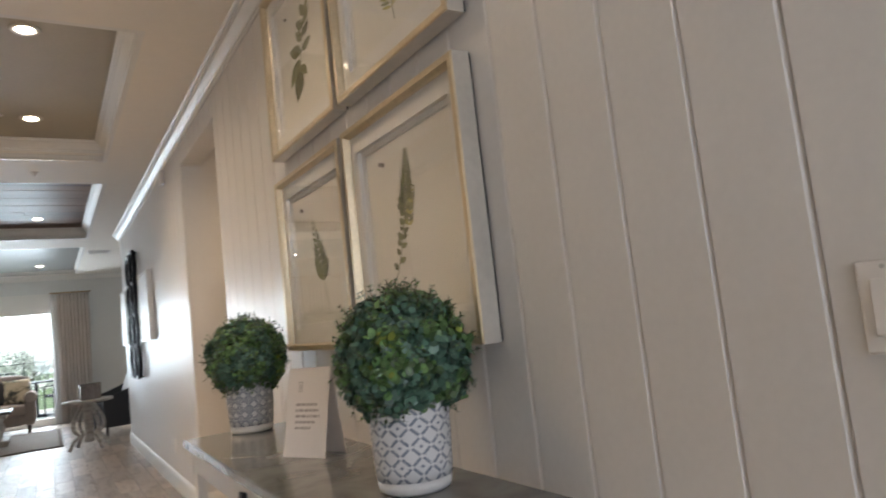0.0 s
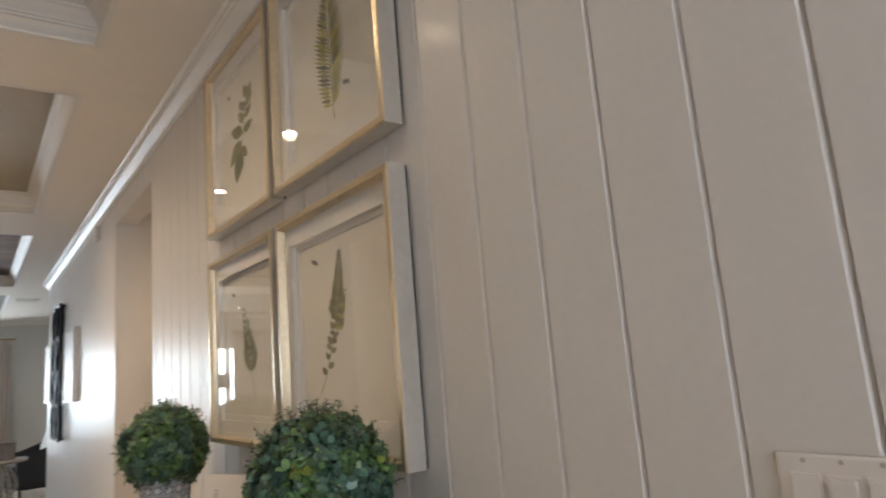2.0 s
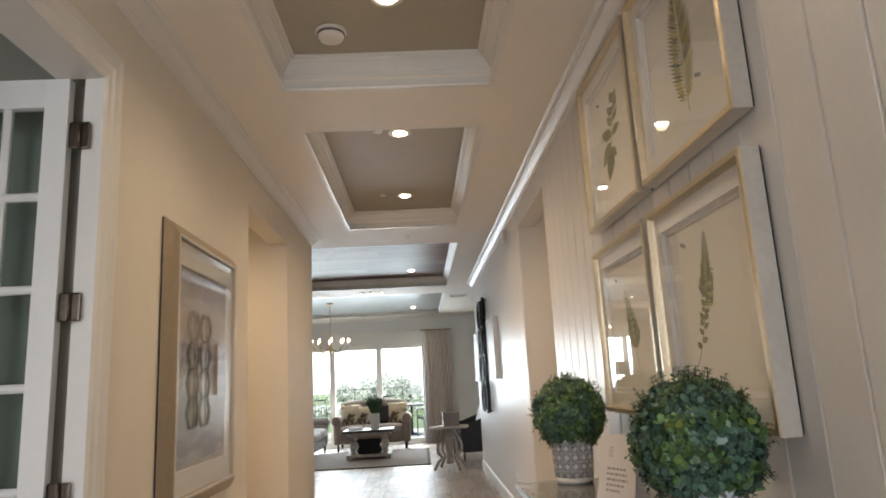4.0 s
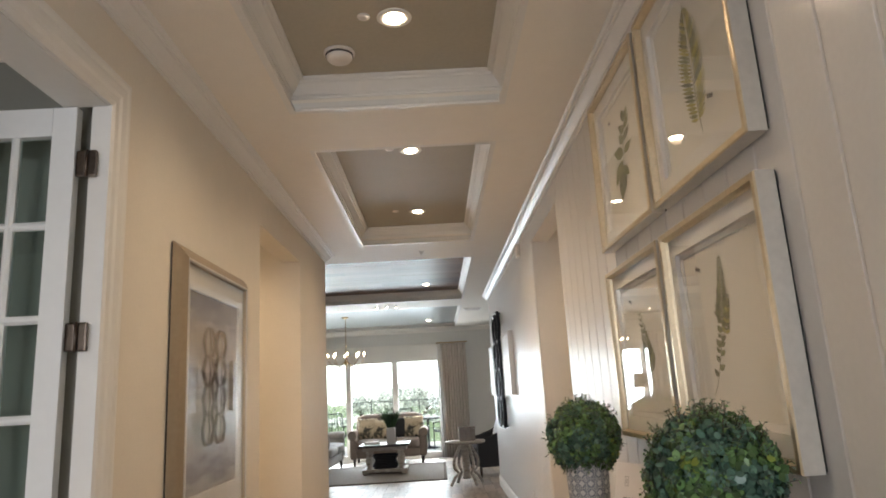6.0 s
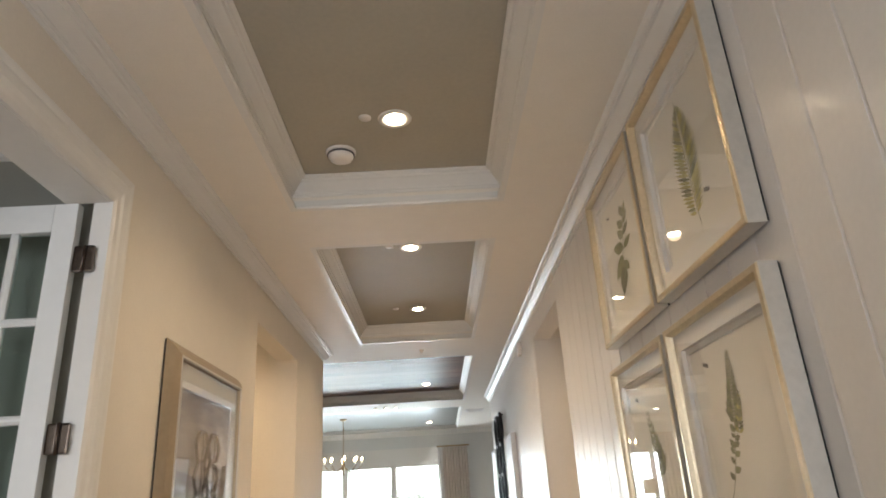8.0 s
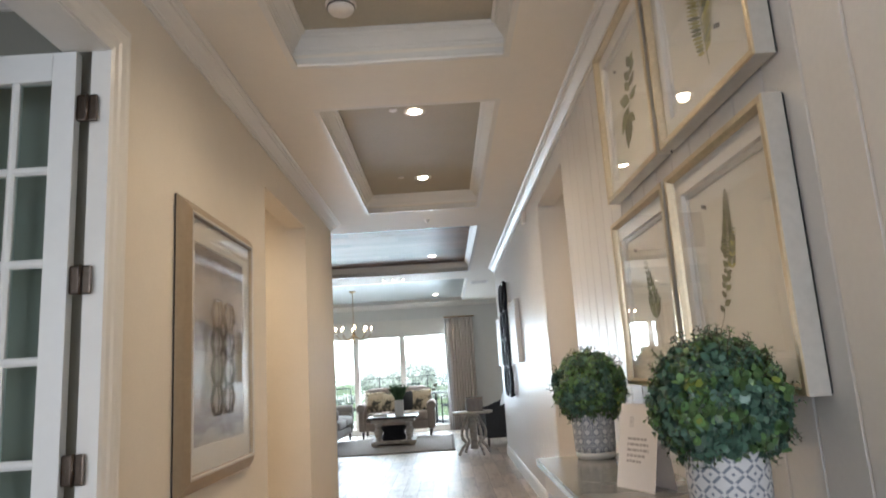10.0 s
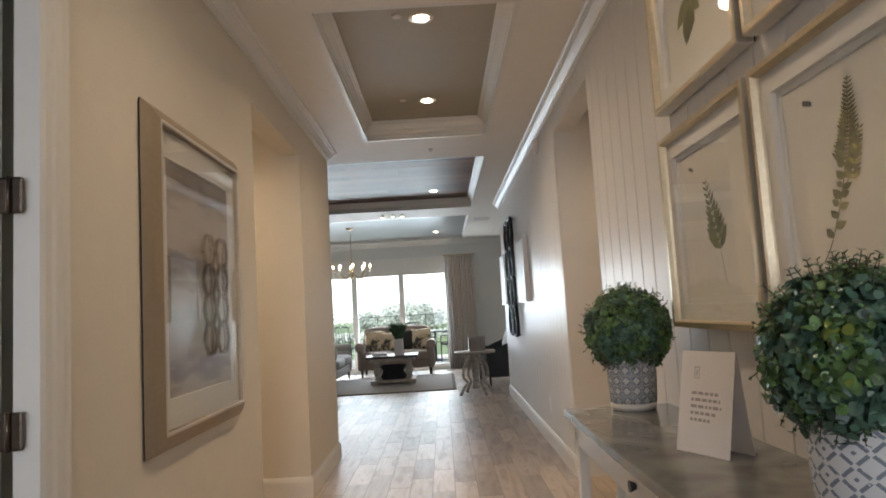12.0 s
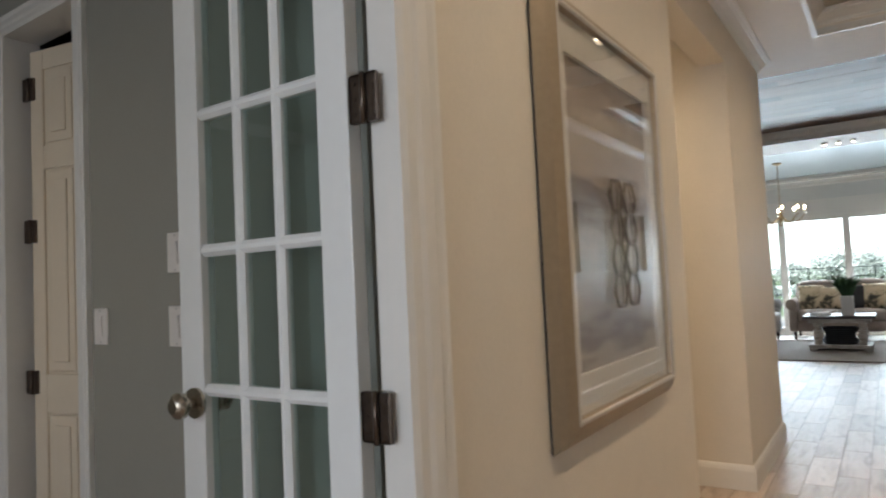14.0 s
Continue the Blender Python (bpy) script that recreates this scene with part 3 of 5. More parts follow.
sweep(bm, BASE, (-2.22, 2.3, 0), (XL - 0.14, 2.3, 0), (0, -1, 0))
structure("baseboard_study", bm, M_trim, "white painted baseboard", "trim")


def casing(name, plane, out, a, b, top, along, wide=1.0):
    """Door casing round an opening from a to b along an axis, on the given plane."""
    whole = thing(name, (0, 0, 0), "white moulded door casing", "trim", kind="structure")
    prof = [(p, q * wide) for p, q in CASING]
    if along == "y":
        at = lambda s, z: (plane, s, z)
        o = (out, 0, 0)
        ax = Vector((0, 1, 0))
    else:
        at = lambda s, z: (s, plane, z)
        o = (0, out, 0)
        ax = Vector((1, 0, 0))

    def leg(kind, p0, p1, side, m):
        bm = bmesh.new()
        pa, pb, d = Vector(p0), Vector(p1), (Vector(p1) - Vector(p0)).normalized()
        ra = [bm.verts.new(pa + Vector(o) * p + side * q - d * q * m[0]) for p, q in prof]
        rb = [bm.verts.new(pb + Vector(o) * p + side * q + d * q * m[1]) for p, q in prof]
        n = len(prof)
        for i in range(n):
            bm.faces.new((ra[i], ra[(i + 1) % n], rb[(i + 1) % n], rb[i]))
        bm.faces.new(ra)
        bm.faces.new(list(reversed(rb)))
        part(kind, bm, M_trim, whole)

    leg("casing_leg", at(b, 0), at(b, top), ax, (0, 1))
    leg("casing_leg", at(a, 0), at(a, top), -ax, (0, 1))
    leg("casing_head", at(a, top), at(b, top), Vector((0, 0, 1)), (1, 1))


casing("casing_study", XL, 1, 0.52, 2.062, 2.268, "y", 1.3)
casing("casing_closet", 2.3, -1, -2.84, -2.33, 2.2, "x", 0.8)
jamb = thing("door_jamb_study", (0, 0, 0), "white door jamb lining", "trim", kind="structure")
part("jamb_side", boxes(((XL - 0.05, 2.062, 0), (XL, 2.082, 2.285))), M_trim, jamb)
part("jamb_side", boxes(((XL - 0.14, 0.5, 0), (XL, 0.52, 2.285))), M_trim, jamb)
part("jamb_head", boxes(((XL - 0.14, 0.52, 2.265), (XL, 2.062, 2.285))), M_trim, jamb)
jamb = thing("door_jamb_closet", (0, 0, 0), "white door jamb lining", "trim", kind="structure")
part("jamb_side", boxes(((-2.33, 2.3, 0), (-2.31, 2.42, 2.22))), M_trim, jamb)
part("jamb_side", boxes(((-2.86, 2.3, 0), (-2.84, 2.42, 2.22))), M_trim, jamb)
part("jamb_head", boxes(((-2.84, 2.3, 2.2), (-2.33, 2.42, 2.22))), M_trim, jamb)


# ---- study door with its eighteen panes ----
def hinge(parent, at):
    bm = bmesh.new()
    box(bm, (-0.032, -0.003, -0.043), (-0.003, 0.001, 0.043), 0.006)
    box(bm, (0.003, -0.003, -0.043), (0.032, 0.001, 0.043), 0.006)
    tube(bm, [(0, -0.005, -0.045), (0, -0.005, 0.045)], 0.005, 10)
    for sx in (-0.021, 0.021):
        for z in (-0.028, 0.0, 0.028):
            tube(bm, [(sx, -0.002, z), (sx, -0.0055, z)], 0.0045, 8)
    me = mesh_of("hinge", bm, M_bronze)
    h = new("hinge", me)
    h.parent = parent
    h.location = at
    return h


french = thing("glass_door", (-0.912, 2.066, 0.0), "white glazed study door with eighteen panes standing open", "door", kind="structure")
W, T, DH = 0.505, 0.035, 2.262
st, tr, br = 0.076, 0.097, 0.41
part("stile", boxes(((-st, -T / 2, 0.012), (0, T / 2, DH)), bevel=0.003), M_door, french)
part("stile", boxes(((-W, -T / 2, 0.012), (-W + st, T / 2, DH)), bevel=0.003), M_door, french)
part("rail", boxes(((-W + st, -T / 2, 0.012), (-st, T / 2, br)), bevel=0.003), M_door, french)
part("rail", boxes(((-W + st, -T / 2, DH - tr), (-st, T / 2, DH)), bevel=0.003), M_door, french)
pw, ph = (W - 2 * st) / 3, (DH - tr - br) / 6
MUNT = [(-0.013, -0.008), (-0.004, -0.016), (0.004, -0.016), (0.013, -0.008), (0.013, 0.008), (0.004, 0.016), (-0.004, 0.016), (-0.013, 0.008)]
for i in (1, 2):
    bm = bmesh.new()
    x = -W + st + i * pw
    ra = [bm.verts.new((x + p, q, br)) for p, q in MUNT]
    rb = [bm.verts.new((x + p, q, DH - tr)) for p, q in MUNT]
    for k in range(8):
        bm.faces.new((ra[k], ra[(k + 1) % 8], rb[(k + 1) % 8], rb[k]))
    part("muntin", bm, M_door, french)
for j in (1, 2, 3, 4, 5):
    bm = bmesh.new()
    z = br + j * ph
    ra = [bm.verts.new((-W + st, q * 0.98, z + p)) for p, q in MUNT]
    rb = [bm.verts.new((-st, q * 0.98, z + p)) for p, q in MUNT]
    for k in range(8):
        bm.faces.new((ra[k], ra[(k + 1) % 8], rb[(k + 1) % 8], rb[k]))
    part("muntin", bm, M_door, french)
pane_mesh = mesh_of("pane", boxes(((-pw / 2 + 0.004, -0.002, -ph / 2 + 0.004), (pw / 2 - 0.004, 0.002, ph / 2 - 0.004))), M_doorglass)
for i in range(3):
    for j in range(6):
        g = new("pane", pane_mesh)
        g.parent = french
        g.location = (-W + st + (i + 0.5) * pw, 0, br + (j + 0.5) * ph)
        g.visible_shadow = False
for z in (2.065, 1.52, 0.975, 0.42):
    h = hinge(french, (0.043, -0.020, z))
    tagged(h, "dark bronze hinge")
knob = bmesh.new()
tube(knob, [(-W + 0.05, -0.018, 0.968), (-W + 0.05, -0.026, 0.968)], 0.032, 18)
tube(knob, [(-W + 0.05, -0.024, 0.968), (-W + 0.05, -0.05, 0.968)], 0.011, 12)
tube(knob, [(-W + 0.05, -0.045, 0.968), (-W + 0.05, -0.052, 0.968), (-W + 0.05, -0.066, 0.968), (-W + 0.05, -0.076, 0.968)], [0.017, 0.027, 0.027, 0.015], 18)
tube(knob, [(-W + 0.05, 0.018, 0.968), (-W + 0.05, 0.026, 0.968)], 0.032, 18)
tube(knob, [(-W + 0.05, 0.045, 0.968), (-W + 0.05, 0.052, 0.968), (-W + 0.05, 0.066, 0.968)], [0.017, 0.027, 0.015], 18)
part("door_knob", knob, M_nickel, french, "antique nickel round door knob")

# ---- closet door, ajar ----
closet = thing("panel_door", (-2.80, 2.405, 0.0), "warm white moulded panel door standing ajar", "door", kind="structure", turn=11)
CW = 0.46
bm = bmesh.new()
box(bm, (0, -0.035, 0.012), (CW, -0.008, 2.145))
part("leaf", bm, M_cream_door, closet)
for x0, x1 in ((0.08, 0.215), (0.25, 0.385)):
    for z0, z1 in ((0.22, 0.78), (0.94, 1.68), (1.79, 2.06)):
        bm = bmesh.new()
        box(bm, (x0, -0.040, z0), (x1, -0.035, z1), 0.004)
        box(bm, (x0 + 0.028, -0.046, z0 + 0.035), (x1 - 0.028, -0.040, z1 - 0.035), 0.004)
        part("panel", bm, M_cream_door, closet)
part("stile", boxes(((0, -0.044, 0.012), (0.066, -0.035, 2.145)), bevel=0.002), M_cream_door, closet)
part("stile", boxes(((CW - 0.066, -0.044, 0.012), (CW, -0.035, 2.145)), bevel=0.002), M_cream_door, closet)
for z0, z1 in ((0.012, 0.21), (0.79, 0.93), (1.69, 1.78), (2.07, 2.145)):
    part("rail", boxes(((0.066, -0.043, z0), (CW - 0.066, -0.035, z1)), bevel=0.002), M_cream_door, closet)
for z in (2.0, 1.46, 0.9, 0.3):
    tagged(hinge(closet, (-0.004, -0.046, z)), "bronze hinge")


# ---- switches and small wall fittings ----
def switch_plate(at, gangs, face, label):
    """Rocker plate of so many gangs; face gives the way it looks."""
    w = {1: 0.076, 3: 0.15}[gangs]
    t = thing("switch_plate", at, label, "light switch", turn={"-x": 90, "-y": 180}[face])
    bm = bmesh.new()
    box(bm, (-w / 2, 0, -0.057), (w / 2, 0.006, 0.057), 0.004)
    part("plate", bm, M_plastic, t)
    for i in range(gangs):
        x = (i - (gangs - 1) / 2) * 0.042
        bm = bmesh.new()
        box(bm, (x - 0.0175, 0.004, -0.035), (x + 0.0175, 0.0075, 0.035), 0.002)
        part("switch_frame", bm, M_plastic, t)
        bm = bmesh.new()
        up = 1 if i != gangs - 1 or gangs == 1 else -1
        a = [bm.verts.new((x + sx * 0.0145, 0.0075 + (0.006 if (sz > 0) == (up > 0) else 0.0015), sz * 0.031)) for sz in (-1, 1) for sx in (-1, 1)]
        b = [bm.verts.new((x + sx * 0.0145, 0.005, sz * 0.031)) for sz in (-1, 1) for sx in (-1, 1)]
        bm.faces.new((a[0], a[1], a[3], a[2]))
        for p, q in ((0, 1), (1, 3), (3, 2), (2, 0)):
            bm.faces.new((a[p], a[q], b[q], b[p]))
        part("rocker", bm, M_plastic, t)
        for z in (-0.049, 0.049):
            bm = bmesh.new()
            tube(bm, [(x, 0.0045, z), (x, 0.0072, z)], 0.003, 8)
            part("screw", bm, M_screw, t)
    return t


switch_plate((XR, 0.665, 1.11), 3, "-x", "white triple rocker switch plate on the plank wall")
switch_plate((-2.2, 2.3, 1.11), 1, "-y", "white single switch plate on the grey study wall")
switch_plate((-1.8, 2.3, 1.317), 1, "-y", "white single switch plate beside the open study door")
switch_plate((-1.8, 2.3, 1.11), 1, "-y", "white single switch plate beside the open study door")

outlet = thing("wall_outlet", (XR, 6.2, 0.345), "white duplex outlet low on the plank wall", "outlet", turn=90)
bm = bmesh.new()
box(bm, (-0.036, 0, -0.058), (0.036, 0.006, 0.058), 0.004)
part("plate", bm, M_plastic, outlet)
for z in (-0.021, 0.021):
    bm = bmesh.new()
    box(bm, (-0.015, 0.005, z - 0.014), (0.015, 0.008, z + 0.014), 0.003)
    part("socket", bm, M_plastic, outlet)
chime = thing("door_chime", (XR, 5.9, 2.51), "small white door chime box high on the wall", "door chime", turn=90)
bm = bmesh.new()
box(bm, (-0.06, 0, -0.055), (0.06, 0.035, 0.055), 0.008)
part("cover", bm, M_plastic, chime)


# ---- downlights, smoke detector, sprinkler ----
def downlight(x, y, z):
    t = thing("downlight", (x, y, z), "lit white recessed downlight in the ceiling", "downlight", group="recessed ceiling lights")
    bm = bmesh.new()
    lathe(bm, [(0.039, 0.006), (0.042, -0.003), (0.054, -0.006), (0.066, -0.006), (0.072, -0.001), (0.07, 0.006)], 32)
    part("trim_ring", bm, M_trim, t)
    bm = bmesh.new()
    lathe(bm, [(0.038, 0.005), (0.040, -0.004), (0.028, -0.010), (0.004, -0.0105)], 24)
    part("lens", bm, M_glowdisc, t, "glowing warm lens")


for x, y, z in DOWNLIGHTS:
    downlight(x, y, z)

smoke = thing("smoke_detector", (-0.165, 2.78, T12), "white round smoke detector under the taupe tray", "smoke detector")
bm = bmesh.new()
lathe(bm, [(0.069, 0.0), (0.07, -0.008), (0.066, -0.012)], 32)
part("base", bm, M_plastic, smoke)
bm = bmesh.new()
lathe(bm, [(0.06, -0.01), (0.058, -0.028), (0.05, -0.04), (0.02, -0.046), (0.004, -0.046)], 32)
part("cover", bm, M_plastic, smoke)
bm = bmesh.new()
lathe(bm, [(0.062, -0.014), (0.0625, -0.018), (0.0615, -0.022)], 32)
part("vent_slot", bm, M_ink, smoke)
sprinkler = thing("ceiling_sprinkler", (0.105, 6.38, H), "small white ceiling sprinkler cap", "sprinkler")
bm = bmesh.new()
lathe(bm, [(0.03, 0), (0.03, -0.004), (0.014, -0.008), (0.012, -0.03), (0.004, -0.032)], 20)
part("cap", bm, M_plastic, sprinkler)
for x, y in ((-0.025, 2.5), (-0.03, 4.0), (-0.08, 5.44)):
    t = thing("ceiling_sprinkler", (x, y, T12), "flat white sprinkler cover beside the downlight", "sprinkler", group="flat sprinkler covers")
    bm = bmesh.new()
    lathe(bm, [(0.026, 0.0), (0.026, -0.004), (0.023, -0.007), (0.003, -0.0075)], 20)
    part("cover", bm, M_plastic, t)
for i in range(3):
    t = thing("spot_light", (-0.69 + i * 0.15, 10.25, H), "small lit spot light under the ceiling beam", "spot light", group="row of small spot lights")
    bm = bmesh.new()
    lathe(bm, [(0.028, 0), (0.028, -0.012), (0.02, -0.016), (0.018, -0.03)], 18)
    part("housing", bm, M_trim, t)
    bm = bmesh.new()
    lathe(bm, [(0.016, -0.029), (0.014, -0.033), (0.003, -0.034)], 16)
    part("lens", bm, M_glowdisc, t)
vent = thing("ceiling_vent", (0.85, 11.2, H), "white slatted air vent in the ceiling", "vent")
bm = bmesh.new()
for a, b in (((-0.15, -0.15), (0.15, -0.125)), ((-0.15, 0.125), (0.15, 0.15)), ((-0.15, -0.125), (-0.125, 0.125)), ((0.125, -0.125), (0.15, 0.125))):
    box(bm, (*a, -0.008), (*b, 0))
part("frame", bm, M_plastic, vent)
slat = mesh_of("slat", boxes(((-0.123, -0.008, -0.007), (0.123, 0.006, -0.002))), M_plastic)
for i in range(9):
    s = new("slat", slat)
    s.parent, s.location = vent, (0, -0.11 + i * 0.0275, 0)


# ---- picture frames ----
def leaf_blade(bm, at, ang, length, width, z, mat=0, n=7):
    """A flat pointed blade in the plane of the print; at and ang in that plane."""
    ca, sa = math.cos(ang), math.sin(ang)
    left, right = [], []
    for i in range(n + 1):
        t = i / n
        w = width * math.sin(math.pi * min(1, t ** 0.8)) * 0.5
        cx, cy = at[0] + ca * length * t, at[1] + sa * length * t
        left.append((cx - sa * w, cy + ca * w))
        right.append((cx + sa * w, cy - ca * w))
    ring = left + right[::-1][1:-1]
    f = bm.faces.new([bm.verts.new((x, z, y)) for x, y in ring])
    f.material_index = mat


def stem(bm, pts, w, z, mat=0):
    for (x0, y0), (x1, y1) in zip(pts, pts[1:]):
        d = Vector((x1 - x0, y1 - y0)).normalized()
        n = Vector((-d.y, d.x)) * w / 2
        f = bm.faces.new([bm.verts.new((x, z, y)) for x, y in ((x0 + n.x, y0 + n.y), (x1 + n.x, y1 + n.y), (x1 - n.x, y1 - n.y), (x0 - n.x, y0 - n.y))])
        f.material_index = mat


def botanical(kind, seed):
    """The printed plant: a feathery fern, a round-leaved sprig, a plume or an open fern frond."""
    rng = random.Random(seed)
    bm = bmesh.new()
    z = 0.0008
    if kind == "feather":
        pts = [(0.01 - 0.01 * math.sin(i / 9 * 2), -0.13 + i * 0.3 / 9) for i in range(10)]
        stem(bm, [(0.015, -0.17)] + pts, 0.003, z, 0)
        for i in range(31):
            t = i / 30
            y = -0.135 + t * 0.29
            half = 0.078 * (math.sin(math.pi * min(1, 0.16 + t * 0.84)) ** 0.8)
            for s in (-1, 1):
                a = math.pi / 2 - s * (1.25 - 0.5 * t)
                leaf_blade(bm, (0.005, y), a, half * rng.uniform(0.92, 1.05), 0.0092, z + 0.0002 + i * 0.00001, 0 if rng.random() < 0.2 + 0.4 * t else 1)
    elif kind == "sprig":
        stem(bm, [(0.0, -0.15), (-0.01, -0.05), (0.01, 0.05), (0.03, 0.13)], 0.003, z)
        for x, y, a, l in ((-0.01, -0.02, 3.9, 0.10), (-0.012, -0.06, 4.4, 0.11), (0.0, 0.0, 2.6, 0.085), (0.004, 0.0, 0.3, 0.06), (0.01, 0.04, 2.2, 0.06), (0.012, 0.05, 0.6, 0.055),
                           (0.02, 0.08, 2.3, 0.06), (0.02, 0.09, 0.7, 0.055), (0.03, 0.12, 1.9, 0.055), (0.03, 0.12, 1.0, 0.05), (-0.012, -0.05, 5.4, 0.06)):
            leaf_blade(bm, (x * 1.3, y * 1.15), a, l * 1.25, l * 0.66, z + rng.uniform(0.0002, 0.0006))
    elif kind == "plume":
        stem(bm, [(0.04, -0.2), (0.02, -0.09), (0.0, 0.0), (-0.03, 0.12)], 0.0025, z)
        for i in range(10):
            t = i / 9
            x, y = 0.022 - 0.055 * t, -0.09 + 0.21 * t
            l = 0.066 * (1 - t) + 0.02
            for s in (-1, 1):
                leaf_blade(bm, (x, y), math.pi / 2 + 0.2 - s * 0.75, l * rng.uniform(0.85, 1.1), l * 0.33, z + 0.0002 + i * 0.00001)
    else:
        def along(k):
            return -0.062 + 0.10 * k ** 0.7 + 0.012 * math.sin(3 * k), -0.175 + 0.375 * k

        stem(bm, [along(i / 16) for i in range(17)], 0.0026, z)
        for i in range(8):
            k = 0.14 + 0.052 * i
            x, y = along(k)
            l = 0.027 + 0.004 * math.sin(i * 2.1)
            s = 1 if i % 2 else -1
            leaf_blade(bm, (x, y), 1.25 - s * 0.9, l * rng.uniform(0.9, 1.15), l * 0.62, z + 0.0002 + i * 0.00001)
            if i > 2:
                leaf_blade(bm, (x, y + 0.006), 1.25 + s * 1.0, l * rng.uniform(0.7, 0.95), l * 0.55, z + 0.0003 + i * 0.00001)
        for i in range(20):
            k = 0.53 + 0.0235 * i
            x, y = along(k)
            l = 0.034 * (1 - i / 21) + 0.008
            for s in (-1, 1):
                leaf_blade(bm, (x, y), 1.3 - s * 0.95, l * rng.uniform(0.9, 1.1), l * 0.3, z + 0.0004 + i * 0.00001)
        bx, by = along(0.40)
        stem(bm, [(bx, by), (bx + 0.03, by + 0.03), (bx + 0.05, by + 0.105)], 0.002, z)
        for i in range(11):
            t = i / 10
            x, y = bx + 0.022 + 0.03 * t, by + 0.015 + 0.095 * t
            l = 0.024 * (1 - 0.6 * t)
            for s in (-1, 1):
                leaf_blade(bm, (x, y), 1.2 - s * 0.85, l, l * 0.42, z + 0.0006 + i * 0.00001, 1 if i % 3 == 0 else 0)
    return bm


def rect_ring(bm, w0, h0, w1, h1, y0, y1, mat=0):
    """A mitred flat ring from the half sizes w0,h0 at depth y0 to w1,h1 at depth y1."""
    a = [bm.verts.new((sx * w0, y0, sz * h0)) for sx, sz in ((-1, -1), (1, -1), (1, 1), (-1, 1))]
    b = [bm.verts.new((sx * w1, y1, sz * h1)) for sx, sz in ((-1, -1), (1, -1), (1, 1), (-1, 1))]
    for i in range(4):
        bm.faces.new((a[i], a[(i + 1) % 4], b[(i + 1) % 4], b[i])).material_index = mat


def fern_picture(y, z, kind, seed, label):
    """Deep gold shadow-box frame with a double mat and a botanical print under glass, hung on the plank wall."""
    t = thing("framed_print", (XR, y, z), label, "picture", group="four botanical prints", turn=90)
    w, h, d = 0.3325, 0.3335, 0.058
    bm = bmesh.new()
    # rear rim coloured black as the frame's shadow line on the wall
    rect_ring(bm, w - 0.006, h - 0.006, w, h, 0.0005, 0.008, 2)
    rect_ring(bm, w, h, w, h, 0.008, d - 0.004, 1)
    rect_ring(bm, w, h, w - 0.003, h - 0.003, d - 0.004, d, 0)
    rect_ring(bm, w - 0.003, h - 0.003, w - 0.018, h - 0.018, d, d, 0)
    rect_ring(bm, w - 0.018, h - 0.018, w - 0.024, h - 0.024, d, d - 0.014, 0)
    rect_ring(bm, w - 0.024, h - 0.024, w - 0.03, h - 0.03, d - 0.014, 0.012, 0)
    part("frame", bm, [M_gold, M_silver, M_rimshadow], t)
    bm = bmesh.new()
    rect_ring(bm, w - 0.025, h - 0.025, w - 0.068, h - 0.078, d - 0.023, d - 0.023)
    rect_ring(bm, w - 0.068, h - 0.078, w - 0.069, h - 0.079, d - 0.023, d - 0.036)
    rect_ring(bm, w - 0.069, h - 0.079, w - 0.085, h - 0.095, d - 0.036, d - 0.036)
    rect_ring(bm, w - 0.085, h - 0.095, w - 0.087, h - 0.097, d - 0.036, d - 0.040)
    part("mat", bm, M_mat, t)
    part("backing", boxes(((-w + 0.03, 0.002, -h + 0.03), (w - 0.03, 0.012, h - 0.03))), M_paper, t)
    bm = boxes(((-w + 0.084, d - 0.044, -h + 0.094), (w - 0.084, d - 0.041, h - 0.094)))
    part("print_paper", bm, M_paper, t)
    bm = botanical(kind, seed)
    bmesh.ops.translate(bm, verts=bm.verts[:], vec=(0, d - 0.041, 0))
    wide = {"feather": 1.35, "sprig": 1.4, "plume": 1.25, "frond": 1.5}[kind]
    tall = {"feather": 1.22, "sprig": 0.85, "plume": 1.0, "frond": 1.0}[kind]
    bmesh.ops.scale(bm, verts=bm.verts[:], vec=(-wide, 1, tall))
    if kind == "frond":
        bmesh.ops.translate(bm, verts=bm.verts[:], vec=(0.055, 0, 0))
    part("plant_drawing", bm, [M_fern, M_fernlight], t)
    bm = bmesh.new()
    cx, cz = (-0.11, -0.13) if kind == "feather" else (0.13, 0.19)
    for k in range(3):
        box(bm, (cx + k * 0.012, d - 0.041, cz - 0.012 + 0.004 * k), (cx + k * 0.012 + 0.009, d - 0.0402, cz + 0.004 * k))
    part("caption_mark", bm, M_ink, t)
    bm = boxes(((-w + 0.024, d - 0.019, -h + 0.024), (w - 0.024, d - 0.016, h - 0.024)))
    g = part("glass", bm, M_glass, t)
    g.visible_shadow = False
    return t


fern_picture(1.822, 2.18, "feather", 3, "gold-framed print of a tall feathery green fern")
fern_picture(2.525, 2.18, "sprig", 5, "gold-framed print of a round-leaved green sprig")
fern_picture(1.826, 1.42, "frond", 7, "gold-framed print of an open fern frond")
fern_picture(2.526, 1.42, "plume", 11, "gold-framed print of a small olive plume leaf")


lp = thing("framed_print", (XL, 3.07, 1.362), "large champagne-framed abstract grey landscape under glass", "picture", turn=-90)
w, h, d = 0.472, 0.580, 0.045
bm = bmesh.new()
# rear rim in black paints the shadow line behind this frame
rect_ring(bm, w - 0.006, h - 0.006, w, h, 0.001, 0.008, 2)
rect_ring(bm, w, h, w - 0.003, h - 0.003, 0.008, 0.012, 0)
rect_ring(bm, w - 0.003, h - 0.003, w - 0.03, h - 0.03, 0.012, 0.036, 0)
